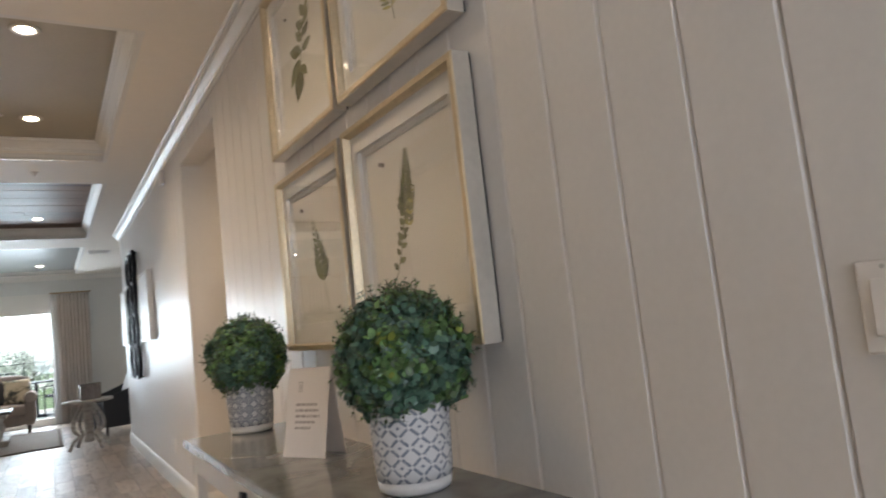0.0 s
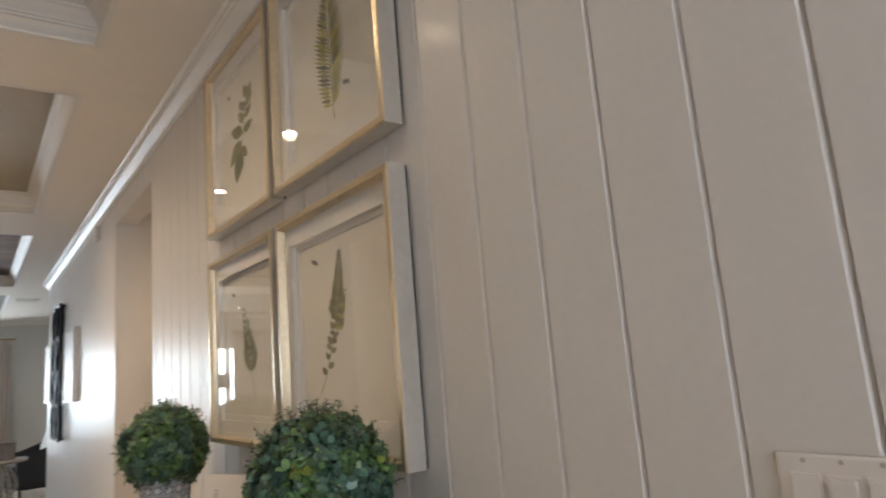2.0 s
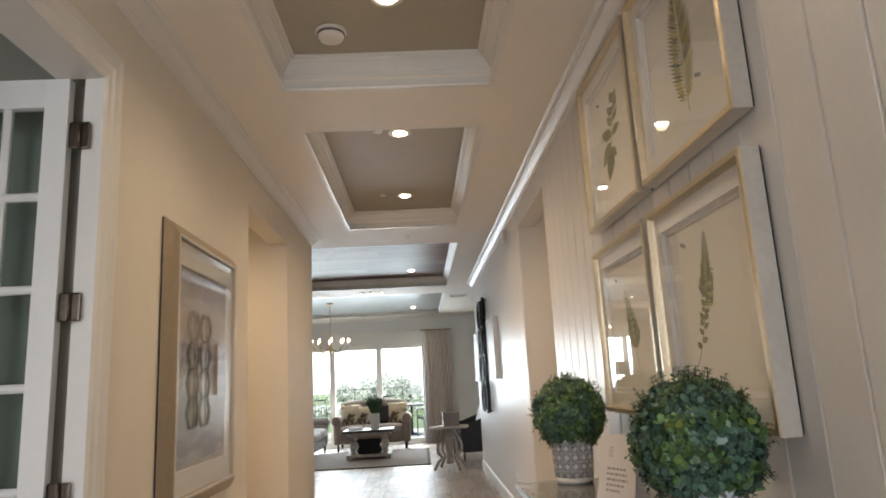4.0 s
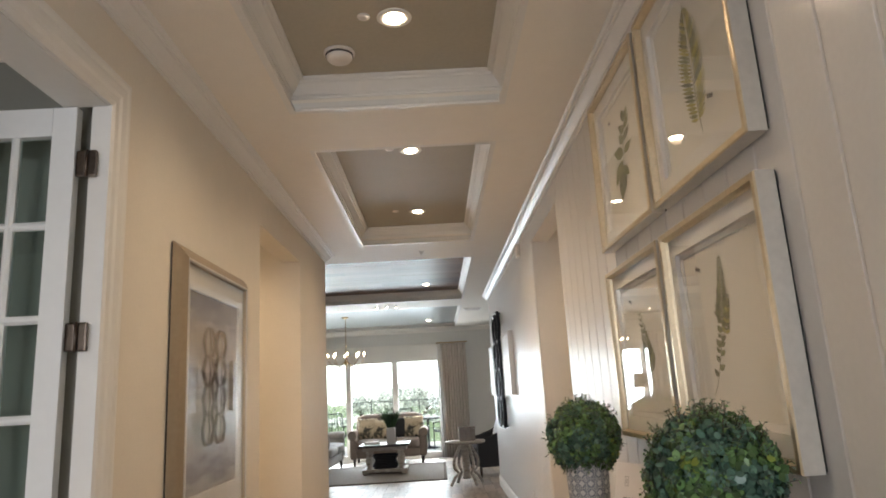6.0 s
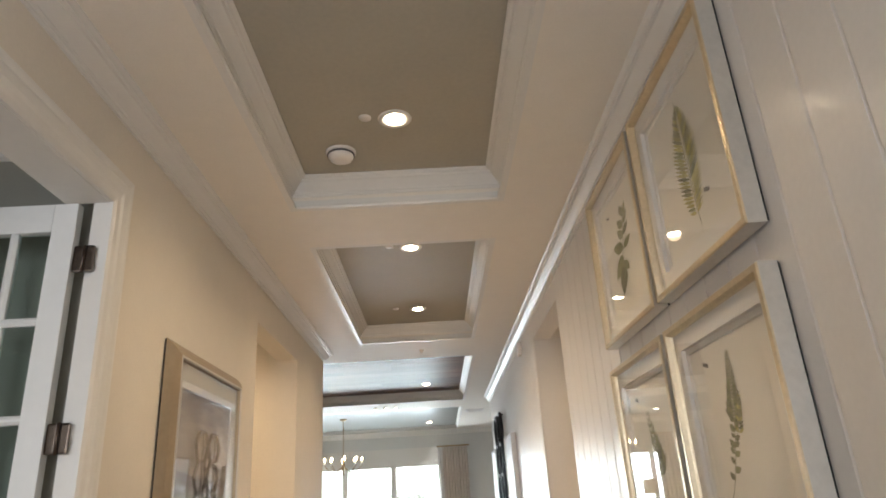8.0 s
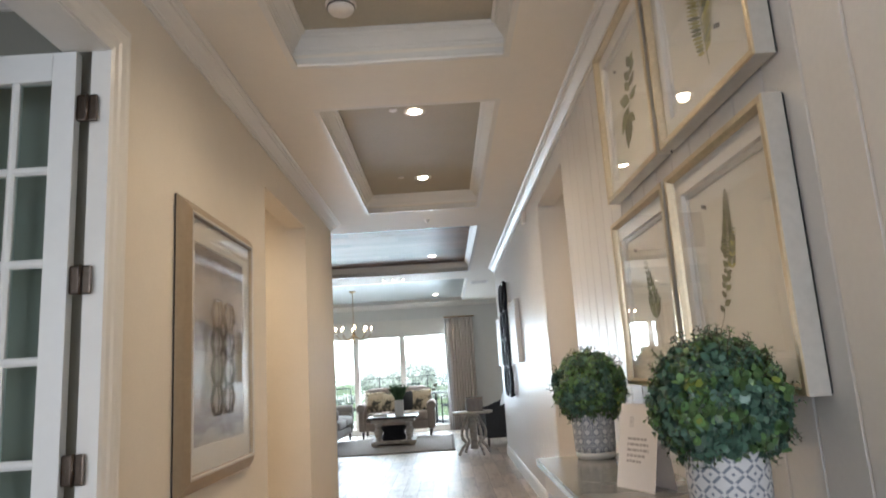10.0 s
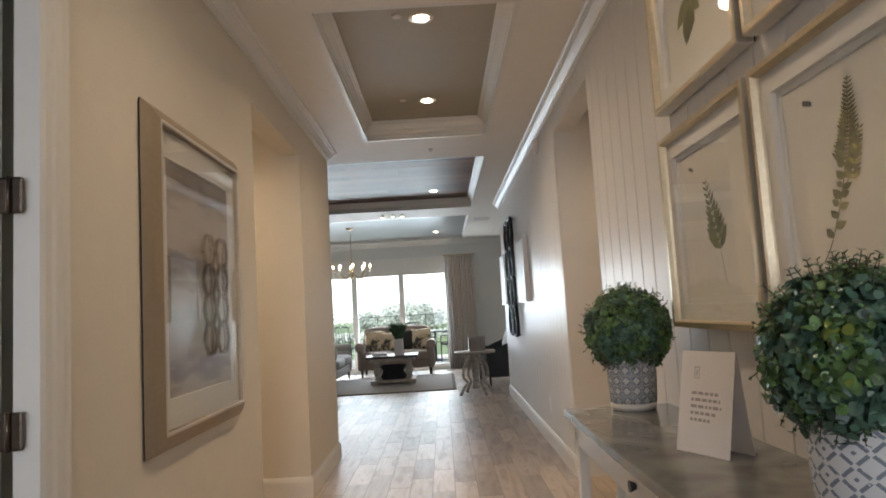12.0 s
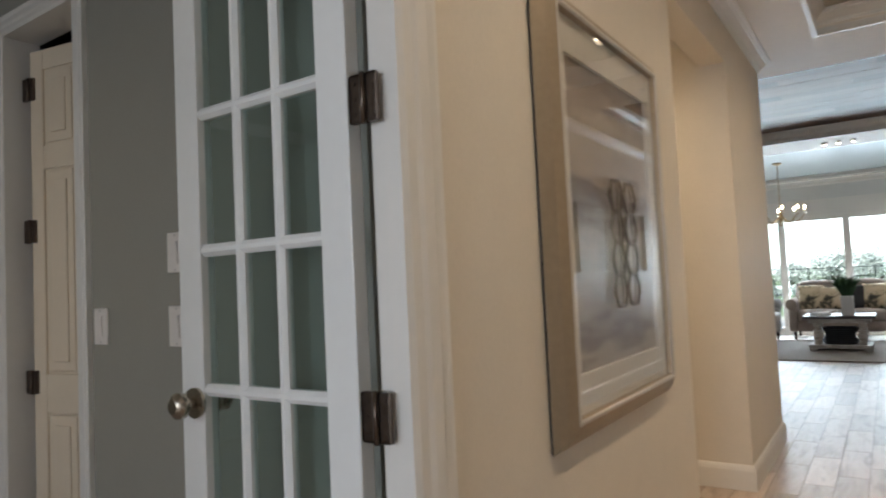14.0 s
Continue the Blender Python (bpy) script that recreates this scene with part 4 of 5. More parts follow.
rect_ring(bm, w - 0.03, h - 0.03, w - 0.058, h - 0.058, 0.036, 0.052, 0)
rect_ring(bm, w - 0.058, h - 0.058, w - 0.066, h - 0.066, 0.052, 0.054, 1)
rect_ring(bm, w - 0.066, h - 0.066, w - 0.07, h - 0.07, 0.054, 0.048, 1)
rect_ring(bm, w - 0.07, h - 0.07, w - 0.072, h - 0.072, 0.048, 0.024, 0)
part("frame", bm, [M_champagne, M_silver, M_rimshadow], lp)
bm = bmesh.new()
rect_ring(bm, w - 0.071, h - 0.071, w - 0.142, h - 0.168, 0.03, 0.03)
rect_ring(bm, w - 0.142, h - 0.168, w - 0.144, h - 0.170, 0.03, 0.022)
part("mat", bm, M_paper, lp)
part("artwork", boxes(((-w + 0.14, 0.004, -h + 0.166), (w - 0.14, 0.022, h - 0.166))), M_art, lp, "washed grey and brown abstract landscape")
g = part("glass", boxes(((-w + 0.071, 0.037, -h + 0.071), (w - 0.071, 0.040, h - 0.071))), M_glasslarge, lp)
g.visible_shadow = False

# ---- console table ----
TZ = 0.80
console = thing("console_table", (0.0, 0.0, 0.0), "white console table with a grey concrete top", "table")
bm = bmesh.new()
box(bm, (0.56, 1.27, TZ - 0.028), (0.955, 3.02, TZ), 0.005)
part("tabletop", bm, M_concrete, console, "polished grey concrete tabletop with a rough edge")
part("apron", boxes(((0.585, 1.33, TZ - 0.115), (0.605, 2.96, TZ - 0.029)), bevel=0.002), M_trim, console)
part("apron", boxes(((0.605, 1.33, TZ - 0.115), (0.93, 1.35, TZ - 0.029)), bevel=0.002), M_trim, console)
part("apron", boxes(((0.605, 2.94, TZ - 0.115), (0.93, 2.96, TZ - 0.029)), bevel=0.002), M_trim, console)
for x in (0.585, 0.90):
    for y, lean in ((1.33, -1), (2.925, 1)):
        bm = bmesh.new()
        box(bm, (x, y - 0.005, 0), (x + 0.035, y + 0.04, TZ - 0.029), 0.003)
        part("leg", bm, M_trim, console)
for y in (1.42, 2.86):
    bm = bmesh.new()
    s = 1 if y > 2 else -1
    a = Vector((0.62, y - s * 0.42, 0.79 - 0.085))
    b = Vector((0.62, y + s * 0.03, 0.12))
    tube(bm, [a, b], 0.014, 4)
    part("brace", bm, M_trim, console)
part("lower_shelf", boxes(((0.58, 1.39, 0.12), (0.92, 2.93, 0.145)), bevel=0.003), M_trim, console)
for y in (1.72, 2.20):
    bm = bmesh.new()
    tube(bm, [(0.586, y, TZ - 0.07), (0.568, y, TZ - 0.07)], [0.008, 0.015], 14)
    part("knob", bm, M_black, console, "black round drawer knob")


# ---- potted topiary balls ----
def topiary(at, r, seed, label, print_on_pot, leaf=1.0):
    rng = random.Random(seed)
    t = thing("potted_plant", at, label, "plant", group="topiary balls on the console")
    bm = bmesh.new()
    lathe(bm, [(0.068, 0.0), (0.076, 0.004), (0.079, 0.012), (0.080, 0.028)], 40)
    part("pot_foot", bm, M_potbase, t, "plain white glazed foot")
    bm = bmesh.new()
    lathe(bm, [(0.081, 0.028), (0.083, 0.05), (0.086, 0.11), (0.088, 0.180), (0.0875, 0.186), (0.081, 0.186), (0.079, 0.16)], 56)
    part("pot", bm, print_on_pot, t, "white pot printed with slate diamonds")
    c = Vector((0, 0, 0.186 + r * 0.66))
    # added inner ball whose dark colour paints the shade deep in the foliage
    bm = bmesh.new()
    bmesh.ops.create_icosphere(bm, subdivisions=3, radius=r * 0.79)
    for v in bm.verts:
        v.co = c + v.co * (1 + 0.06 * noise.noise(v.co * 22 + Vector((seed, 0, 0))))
    part("shade_core", bm, M_core, t)
    bm = bmesh.new()
    tw = bmesh.new()
    count = 6400
    for i in range(count):
        zz = 1 - 2 * (i + 0.5) / count
        ph = i * 2.399963 + rng.uniform(-0.25, 0.25)
        rr = math.sqrt(max(0, 1 - zz * zz))
        n = Vector((rr * math.cos(ph), rr * math.sin(ph), zz))
        lump = 1 + 0.15 * noise.noise(n * 3.6 + Vector((seed * 3.7, 1, 2)))
        p = c + n * r * (0.78 + 0.27 * rng.random() ** 0.9) * lump
        if n.z < -0.72:
            if n.z < -0.86 or rng.random() < 0.5:
                continue
        axis = (n + Vector((rng.uniform(-0.75, 0.75), rng.uniform(-0.75, 0.75), rng.uniform(-0.5, 0.75)))).normalized()
        side = axis.orthogonal()
        side.rotate(Matrix.Rotation(rng.uniform(0, 6.3), 3, axis))
        other = axis.cross(side)
        l = rng.uniform(0.0045, 0.0083) * leaf
        w = l * rng.uniform(0.75, 0.95)
        ring = []
        for k in range(7):
            a = k * 2 * math.pi / 7
            ring.append(bm.verts.new(p + side * math.cos(a) * l + other * math.sin(a) * w + axis * (0.0035 * math.cos(a) ** 2 + 0.003 * math.sin(a))))
        f = bm.faces.new(ring)
        f.smooth = True
        patch = noise.noise(p * 16 + Vector((seed, 5, 0)))
        f.material_index = 2 if patch > 0.45 and rng.random() < 0.25 else (1 if patch < 0.0 else 0)
    for i in range(230):
        a, e = rng.uniform(0, 6.28), rng.uniform(-0.1, 1.5) if i < 165 else rng.uniform(-0.9, 0.0)
        n = Vector((math.cos(a) * math.cos(e), math.sin(a) * math.cos(e), math.sin(e)))
        d = (n + Vector((rng.uniform(-0.3, 0.3), rng.uniform(-0.3, 0.3), 0.35 if i < 165 else -0.9))).normalized()
        p0 = c + n * r * 0.9
        ln = rng.uniform(0.02, 0.055)
        tube(tw, [p0, p0 + d * ln], 0.0009, 4)
        for k in range(4):
            q = p0 + d * ln * (0.4 + 0.2 * k)
            for s in (-1, 1):
                sv = d.orthogonal().normalized() * s
                sv.rotate(Matrix.Rotation(k * 1.4, 3, d))
                u = d.cross(sv)
                ll = 0.0062 * (1.1 - 0.14 * k)
                ring = [bm.verts.new(q + sv * ll * (1 + math.cos(m * 2 * math.pi / 6)) + u * ll * 0.7 * math.sin(m * 2 * math.pi / 6) + d * 0.002 * math.cos(m)) for m in range(6)]
                bm.faces.new(ring).material_index = rng.choice((0, 1))
    tagged(part("foliage", bm, [M_leaf, M_leafblue, M_leafyellow], t, "dense small round green leaves"), kind="stuff")
    tagged(part("twig_fringe", tw, M_twig, t), kind="stuff")
    return t


topiary((0.80, 2.93, TZ), 0.143, 4, "clipped green topiary ball in a white and slate pot", M_potfar)
topiary((0.80, 1.60, TZ), 0.138, 9, "large clipped topiary ball with yellowish leaves in a patterned pot", M_pot, 1.05)

# ---- notice card ----
card = thing("notice_card", (0.748, 2.178, TZ), "white folded notice card with grey lines of writing", "card", turn=-65.5)
CWD, CHT = 0.17, 0.255
tilt = radians(12)
bm = bmesh.new()


def on_card(x, z, off=0.0):
    return Vector((x, math.sin(tilt) * z - math.cos(tilt) * off, math.cos(tilt) * z + math.sin(tilt) * off))


def card_rect(bm, x0, z0, x1, z1, off):
    bm.faces.new([bm.verts.new(on_card(x, z, off)) for x, z in ((x0, z0), (x1, z0), (x1, z1), (x0, z1))])


a = [bm.verts.new(on_card(x, z, o)) for o in (0, 0.0012) for x, z in ((-CWD / 2, 0.001), (CWD / 2, 0.001), (CWD / 2, CHT), (-CWD / 2, CHT))]
for q in ((0, 1, 2, 3), (4, 5, 6, 7), (0, 1, 5, 4), (1, 2, 6, 5), (2, 3, 7, 6), (3, 0, 4, 7)):
    bm.faces.new([a[i] for i in q])
part("front_sheet", bm, M_card, card)
bm = bmesh.new()
top = on_card(0, CHT, 0)
b = [bm.verts.new((sx * CWD / 2, top.y + k, z)) for k in (0, 0.0012) for sx, z in ((-1, top.z), (1, top.z))] + [bm.verts.new((sx * CWD / 2, top.y + 0.03 + k, 0.001)) for k in (0, 0.0012) for sx in (-1, 1)]
for q in ((0, 1, 5, 4), (2, 3, 7, 6), (0, 4, 6, 2), (1, 5, 7, 3)):
    bm.faces.new([b[i] for i in q])
part("back_sheet", bm, M_card, card)
bm = bmesh.new()
for row, (x0, x1) in enumerate(((-0.045, 0.04), (-0.045, 0.048), (-0.045, 0.052), (-0.045, 0.035), (-0.045, 0.022))):
    z = 0.145 - row * 0.0165
    x = x0
    rng = random.Random(row)
    while x < x1:
        wd = rng.uniform(0.007, 0.02)
        card_rect(bm, x, z, min(x + wd, x1), z + 0.0075, 0.0018)
        x += wd + 0.004
part("writing", bm, material("grey_lettering", (0.42, 0.38, 0.38), 0.8), card, "grey unreadable lines of writing")
bm = bmesh.new()
for x0, z0, x1, z1 in ((-0.04, 0.185, -0.037, 0.215), (-0.04, 0.212, -0.022, 0.215), (-0.025, 0.185, -0.022, 0.215), (-0.04, 0.185, -0.022, 0.188), (-0.034, 0.193, -0.028, 0.207)):
    card_rect(bm, x0, z0, x1, z1, 0.0018)
part("emblem", bm, material("pale_emblem_ink", (0.55, 0.52, 0.52), 0.8), card)

# ---- lattice wall hanging and canvases on the far plank wall ----
lattice = thing("wall_lattice", (XR - 0.05, 8.25, 1.535), "black metal lattice wall hanging of linked ovals", "wall decoration", turn=90)
def hexagon_ring(cx, cz, wide, tall, n=36):
    """A closed run round a tall hexagon with softened corners."""
    pts = []
    for k in range(n):
        a = k * 2 * math.pi / n
        six = 1.0 / max(abs(math.cos(a)) * 0.86 + abs(math.sin(a)) * 0.5, abs(math.sin(a)))
        rad = 0.85 * six + 0.15
        pts.append((cx + wide * rad * math.cos(a) * 0.9, 0.0, cz + tall * rad * math.sin(a) * 0.98))
    return pts


for i in range(2):
    for j in range(4):
        bm = bmesh.new()
        tube(bm, hexagon_ring((i - 0.5) * 0.42, (j - 1.5) * 0.335, 0.195, 0.172), 0.02, 6, closed=True)
        part("link", bm, M_black, lattice)
        bm = bmesh.new()
        tube(bm, [(p[0], -0.022, p[2]) for p in hexagon_ring((i - 0.5) * 0.42, (j - 1.5) * 0.335, 0.12, 0.168)], 0.009, 5, closed=True)
        part("inner_link", bm, M_black, lattice)
for x in (-0.21, 0.21):
    for z in (-0.665, 0.665):
        bm = bmesh.new()
        tube(bm, [(x, -0.05, z), (x, 0.0, z)], 0.01, 8)
        part("standoff", bm, M_black, lattice)


def canvas(y0, y1, z0, z1, label):
    t = thing("canvas", (XR, (y0 + y1) / 2, z0), label, "picture", group="pale canvases on the plank wall", turn=90)
    w, h = (y1 - y0) / 2, z1 - z0
    bm = bmesh.new()
    box(bm, (-w, 0.001, 0), (w, 0.04, h), 0.004)
    part("canvas_body", bm, ramp_material("pale_canvas_paint", [(0.3, (0.5, 0.5, 0.48)), (0.5, (0.66, 0.65, 0.62)), (0.7, (0.42, 0.44, 0.45))], 3.0, 0.45), t)
    bm = bmesh.new()
    for lo, hi in (((-w - 0.014, 0.001, -0.014), (-w - 0.004, 0.05, h + 0.014)), ((w + 0.004, 0.001, -0.014), (w + 0.014, 0.05, h + 0.014)), ((-w - 0.004, 0.001, -0.014), (w + 0.004, 0.05, -0.004)), ((-w - 0.004, 0.001, h + 0.004), (w + 0.004, 0.05, h + 0.014))):
        box(bm, lo, hi)
    part("float_frame", bm, M_silver, t)


canvas(6.97, 7.68, 1.25, 1.88, "pale square canvas in a silver float frame")
canvas(9.0, 9.62, 1.24, 1.86, "pale square canvas in a silver float frame")

# ---- great room: sliding doors ----
slider = thing("window_slider", (0, 14.2, 0), "white framed sliding glass doors to the patio", "window", kind="structure")
sx0, sx1 = -3.85, 0.31
bm = boxes(((sx0, 0.02, 2.06), (sx1, 0.12, 2.34)), ((sx0, 0.02, 0), (sx0 + 0.05, 0.12, 2.06)), ((sx1 - 0.05, 0.02, 0), (sx1, 0.12, 2.06)), ((sx0, 0.02, 0), (sx1, 0.12, 0.03)))
part("outer_frame", bm, M_trim, slider)
edges = [sx0 + 0.05, -2.69, -1.69, -0.705, sx1 - 0.05]
for a, b in zip(edges, edges[1:]):
    bm = boxes(((a, 0.04, 0.03), (a + 0.055, 0.09, 2.06)), ((b - 0.055, 0.04, 0.03), (b, 0.09, 2.06)), ((a + 0.055, 0.04, 0.03), (b - 0.055, 0.09, 0.12)), ((a + 0.055, 0.04, 1.98), (b - 0.055, 0.09, 2.06)))
    sash = part("sash", bm, M_trim, slider)
    g = part("glass", boxes(((a + 0.05, 0.062, 0.11), (b - 0.05, 0.068, 1.99))), M_window, sash)
    g.visible_shadow = False

# ---- curtain ----
curtain = thing("curtain", (0, 14.06, 0), "grey beige pleated curtain hanging from a rod", "curtain")


def drape(x0, x1, folds, depth, mat, name, z0=0.015, z1=2.31):
    bm = bmesh.new()
    n = folds * 10
    rows = [z0, 0.5, 1.1, 1.7, 2.15, z1]
    grid = []
    for z in rows:
        f = 1.0 - 0.35 * (z - z0) / (z1 - z0)
        row = []
        for k in range(n + 1):
            t = k / n
            y = depth * f * math.sin(t * folds * 2 * math.pi + 0.5 * math.sin(z * 1.3 + k * 0.11)) + 0.006 * math.sin(k * 0.37 + z * 2)
            row.append(bm.verts.new((x0 + (x1 - x0) * (t + 0.01 * math.sin(k * 0.9 + z)), y, z)))
        grid.append(row)
    for a, b in zip(grid, grid[1:]):
        for k in range(n):
            bm.faces.new((a[k], a[k + 1], b[k + 1], b[k])).smooth = True
    ob = part(name, bm, mat, curtain)
    m = ob.modifiers.new("thickness", "SOLIDIFY")
    m.thickness = 0.003


drape(0.30, 0.81, 9, 0.045, M_curtain, "drapery_panel")
drape(0.215, 0.31, 2, 0.035, M_sheer, "lining_edge")
# unseen left panel, added to cut the doors' reflection in the prints
drape(-3.95, -2.75, 14, 0.045, M_curtain, "drapery_panel")
for x0, x1 in ((0.2, 0.86), (-4.05, -2.7)):
    bm = bmesh.new()
    tube(bm, [(x0, 0, 2.33), (x1, 0, 2.33)], 0.013, 10)
    part("rod", bm, M_brass, curtain)
for x in (-3.9, -3.6, -3.3, -3.05, -2.82, 0.28, 0.4, 0.52, 0.64, 0.78):
    bm = bmesh.new()
    tube(bm, [(x, 0.02 * math.cos(a), 2.33 + 0.02 * math.sin(a)) for a in [k * 2 * math.pi / 14 for k in range(14)]], 0.003, 6, closed=True)
    part("ring", bm, M_brass, curtain)

# ---- rug ----
rug = thing("rug", (0, 0, 0), "pale grey woven area rug with a thin brown edge", "rug")
part("field", boxes(((-3.9, 10.66, 0.001), (0.22, 13.1, 0.012)), bevel=0.003), M_rug, rug)
part("border", boxes(((-3.95, 10.60, 0.001), (0.27, 10.659, 0.013)), ((0.221, 10.659, 0.001), (0.27, 13.15, 0.013)), ((-3.95, 13.101, 0.001), (0.22, 13.15, 0.013))), M_rugedge, rug)

hall_rug = thing("rug", (0, 0, 0), "dark brown woven rug beyond the end of the hall wall", "rug")
part("field", boxes(((-3.4, 7.4, 0.001), (-1.36, 9.37, 0.011)), bevel=0.003), M_rugedge, hall_rug)
part("border", boxes(((-3.45, 9.371, 0.001), (-1.31, 9.42, 0.012)), ((-1.359, 7.4, 0.001), (-1.31, 9.37, 0.012))), M_rug, hall_rug)


# ---- seats ----
def pillow(name, at, size, turn, lean, mat, label):
    t = thing(name, at, label, "pillow", group="throw pillows")
    bm = bmesh.new()
    s = size / 2
    n = 12
    grid = {}
    for side in (-1, 1):
        for i in range(n + 1):
            for j in range(n + 1):
                u, v = -1 + 2 * i / n, -1 + 2 * j / n
                if side == 1 and (i in (0, n) or j in (0, n)):
                    grid[side, i, j] = grid[-1, i, j]
                    continue
                th = 0.32 * s * ((1 - u * u) * (1 - v * v)) ** 0.4
                pinch = 1 - 0.05 * (1 - abs(u)) * (abs(v) > 0.99) - 0.05 * (1 - abs(v)) * (abs(u) > 0.99)
                grid[side, i, j] = bm.verts.new((u * s * pinch, side * th, s + v * s * pinch))
    for side in (-1, 1):
        for i in range(n):
            for j in range(n):
                bm.faces.new((grid[side, i, j], grid[side, i + 1, j], grid[side, i + 1, j + 1], grid[side, i, j + 1])).smooth = True
    part("cover", bm, mat, t)
    t.matrix_basis = pose(*at, 0, 0, turn) @ pose(0, 0, 0, lean)
    return t


def sofa(name, at, turn, width, depth, mat, label, back=0.93):
    """Rolled-arm sofa that faces -y before its turn; the origin lies at its front centre on the floor."""
    t = thing(name, at, label, "sofa", turn=turn)
    w = width / 2
    bm = bmesh.new()
    cushion(bm, (-w + 0.08, 0.03, 0.13), (w - 0.08, depth - 0.02, 0.32), 0.01)
    part("base", bm, mat, t)
    bm = bmesh.new()
    cushion(bm, (-w + 0.17, -0.01, 0.30), (0.0, depth - 0.2, 0.47), 0.02)
    part("seat_cushion", bm, mat, t)
    bm = bmesh.new()
    cushion(bm, (0.0, -0.01, 0.30), (w - 0.17, depth - 0.2, 0.47), 0.02)
    part("seat_cushion", bm, mat, t)
    for a, b in ((-w + 0.14, 0.0), (0.0, w - 0.14)):
        bm = bmesh.new()
        cushion(bm, (a, depth - 0.34, 0.45), (b, depth - 0.06, back), 0.025)
        part("back_cushion", bm, mat, t)
    bm = bmesh.new()
    cushion(bm, (-w + 0.1, depth - 0.16, 0.2), (w - 0.1, depth, back - 0.01), 0.01)
    part("backrest", bm, mat, t)
    for s in (-1, 1):
        bm = bmesh.new()
        x = s * (w - 0.105)
        cushion(bm, (x - 0.075, 0.02, 0.13), (x + 0.075, depth - 0.05, 0.56), 0.008)
        tube(bm, [(x + s * 0.015, 0.0, 0.575), (x + s * 0.015, 0.02, 0.575), (x + s * 0.015, depth - 0.1, 0.575)], [0.08, 0.092, 0.092], 20)
        part("arm", bm, mat, t)
        for y in (0.07, depth - 0.09):
            bm = bmesh.new()
            tube(bm, [(s * (w - 0.12), y, 0.0), (s * (w - 0.12), y, 0.13)], [0.018, 0.03], 10)
            part("leg", bm, M_darkwood, t)
    return t


sofa("loveseat", (-0.83, 13.3, 0.0), 0, 1.56, 0.84, M_sofa, "oatmeal rolled-arm loveseat on a rug before the glass doors")
pillow("throw_pillow", (-1.24, 13.68, 0.47), 0.42, 8, -14, M_pillow, "cream floral pillow on the loveseat")
pillow("throw_pillow", (-0.98, 13.66, 0.47), 0.38, -6, -14, M_pillow, "cream floral pillow on the loveseat")
pillow("throw_pillow", (-0.64, 13.68, 0.47), 0.40, 4, -14, M_charcoal, "dark grey pillow on the loveseat")
pillow("throw_pillow", (-0.36, 13.66, 0.47), 0.42, -10, -14, M_pillow, "cream floral pillow on the loveseat")
sofa("sofa", (-1.66, 12.35, 0.012), 90, 2.0, 0.9, M_sofagrey, "pale grey rolled-arm sofa at the side of the rug")
pillow("throw_pillow", (-2.08, 11.8, 0.48), 0.44, 84, -14, M_pillow, "floral pillow on the grey sofa")
pillow("throw_pillow", (-2.05, 12.95, 0.48), 0.42, 96, -14, M_pillow, "floral pillow on the grey sofa")

chair = thing("armchair", (1.0, 10.95, 0.0), "charcoal upholstered armchair beside the plank wall", "chair", turn=-78)
bm = bmesh.new()
cushion(bm, (-0.33, -0.32, 0.14), (0.33, 0.30, 0.34), 0.01)
part("base", bm, M_charcoal, chair)
bm = bmesh.new()
cushion(bm, (-0.25, -0.34, 0.32), (0.25, 0.2, 0.46), 0.02)
part("seat_cushion", bm, M_charcoal, chair)
bm = bmesh.new()
cushion(bm, (-0.32, 0.2, 0.16), (0.32, 0.34, 0.90), 0.012)
part("backrest", bm, M_charcoal, chair)
for s in (-1, 1):
    bm = bmesh.new()
    x = s * 0.29
    vs = []
    for ox in (-0.05, 0.05):
        vs.append([bm.verts.new((x + ox, y, z)) for y, z in ((-0.32, 0.16), (0.3, 0.16), (0.3, 0.80), (0.12, 0.66), (-0.1, 0.585), (-0.32, 0.57))])
    bm.faces.new(vs[0])
    bm.faces.new(list(reversed(vs[1])))
    for k in range(6):
        bm.faces.new((vs[0][k], vs[0][(k + 1) % 6], vs[1][(k + 1) % 6], vs[1][k]))
    bmesh.ops.bevel(bm, geom=bm.edges[:], offset=0.012, segments=2, affect="EDGES")
    part("arm", bm, M_charcoal, chair)
    for y in (-0.27, 0.27):
        bm = bmesh.new()
        tube(bm, [(s * 0.28, y, 0), (s * 0.27, y, 0.15)], [0.014, 0.024], 8)
        part("leg", bm, M_darkwood, chair)
pillow("throw_pillow", (1.08, 10.97, 0.46), 0.42, -78, -16, M_sheer, "white pillow on the charcoal armchair")

# ---- coffee table and what stands on it ----
coffee = thing("coffee_table", (-0.77, 11.95, 0.012), "white-washed wooden coffee table with turned pedestals", "table")
bm = bmesh.new()
box(bm, (-0.43, -0.36, 0.445), (0.43, 0.36, 0.485), 0.008)
part("tabletop", bm, M_darkwood, coffee, "dark stained plank top")
part("apron", boxes(((-0.37, -0.3, 0.385), (0.37, 0.3, 0.444)), bevel=0.006), M_whitewash, coffee)
for x in (-0.27, 0.27):
    for y in (-0.2, 0.2):
        bm = bmesh.new()
        lathe(bm, [(0.045, 0.085), (0.05, 0.10), (0.032, 0.12), (0.05, 0.17), (0.06, 0.22), (0.045, 0.28), (0.028, 0.31), (0.048, 0.34), (0.048, 0.384)], 18, (x, y))
        part("pedestal", bm, M_whitewash, coffee)
part("plinth", boxes(((-0.38, -0.28, 0.035), (0.38, 0.28, 0.084)), bevel=0.01), M_whitewash, coffee)
for x in (-0.33, 0.33):
    for y in (-0.23, 0.23):
        part("foot", boxes(((x - 0.045, y - 0.045, 0), (x + 0.045, y + 0.045, 0.035)), bevel=0.008), M_whitewash, coffee)
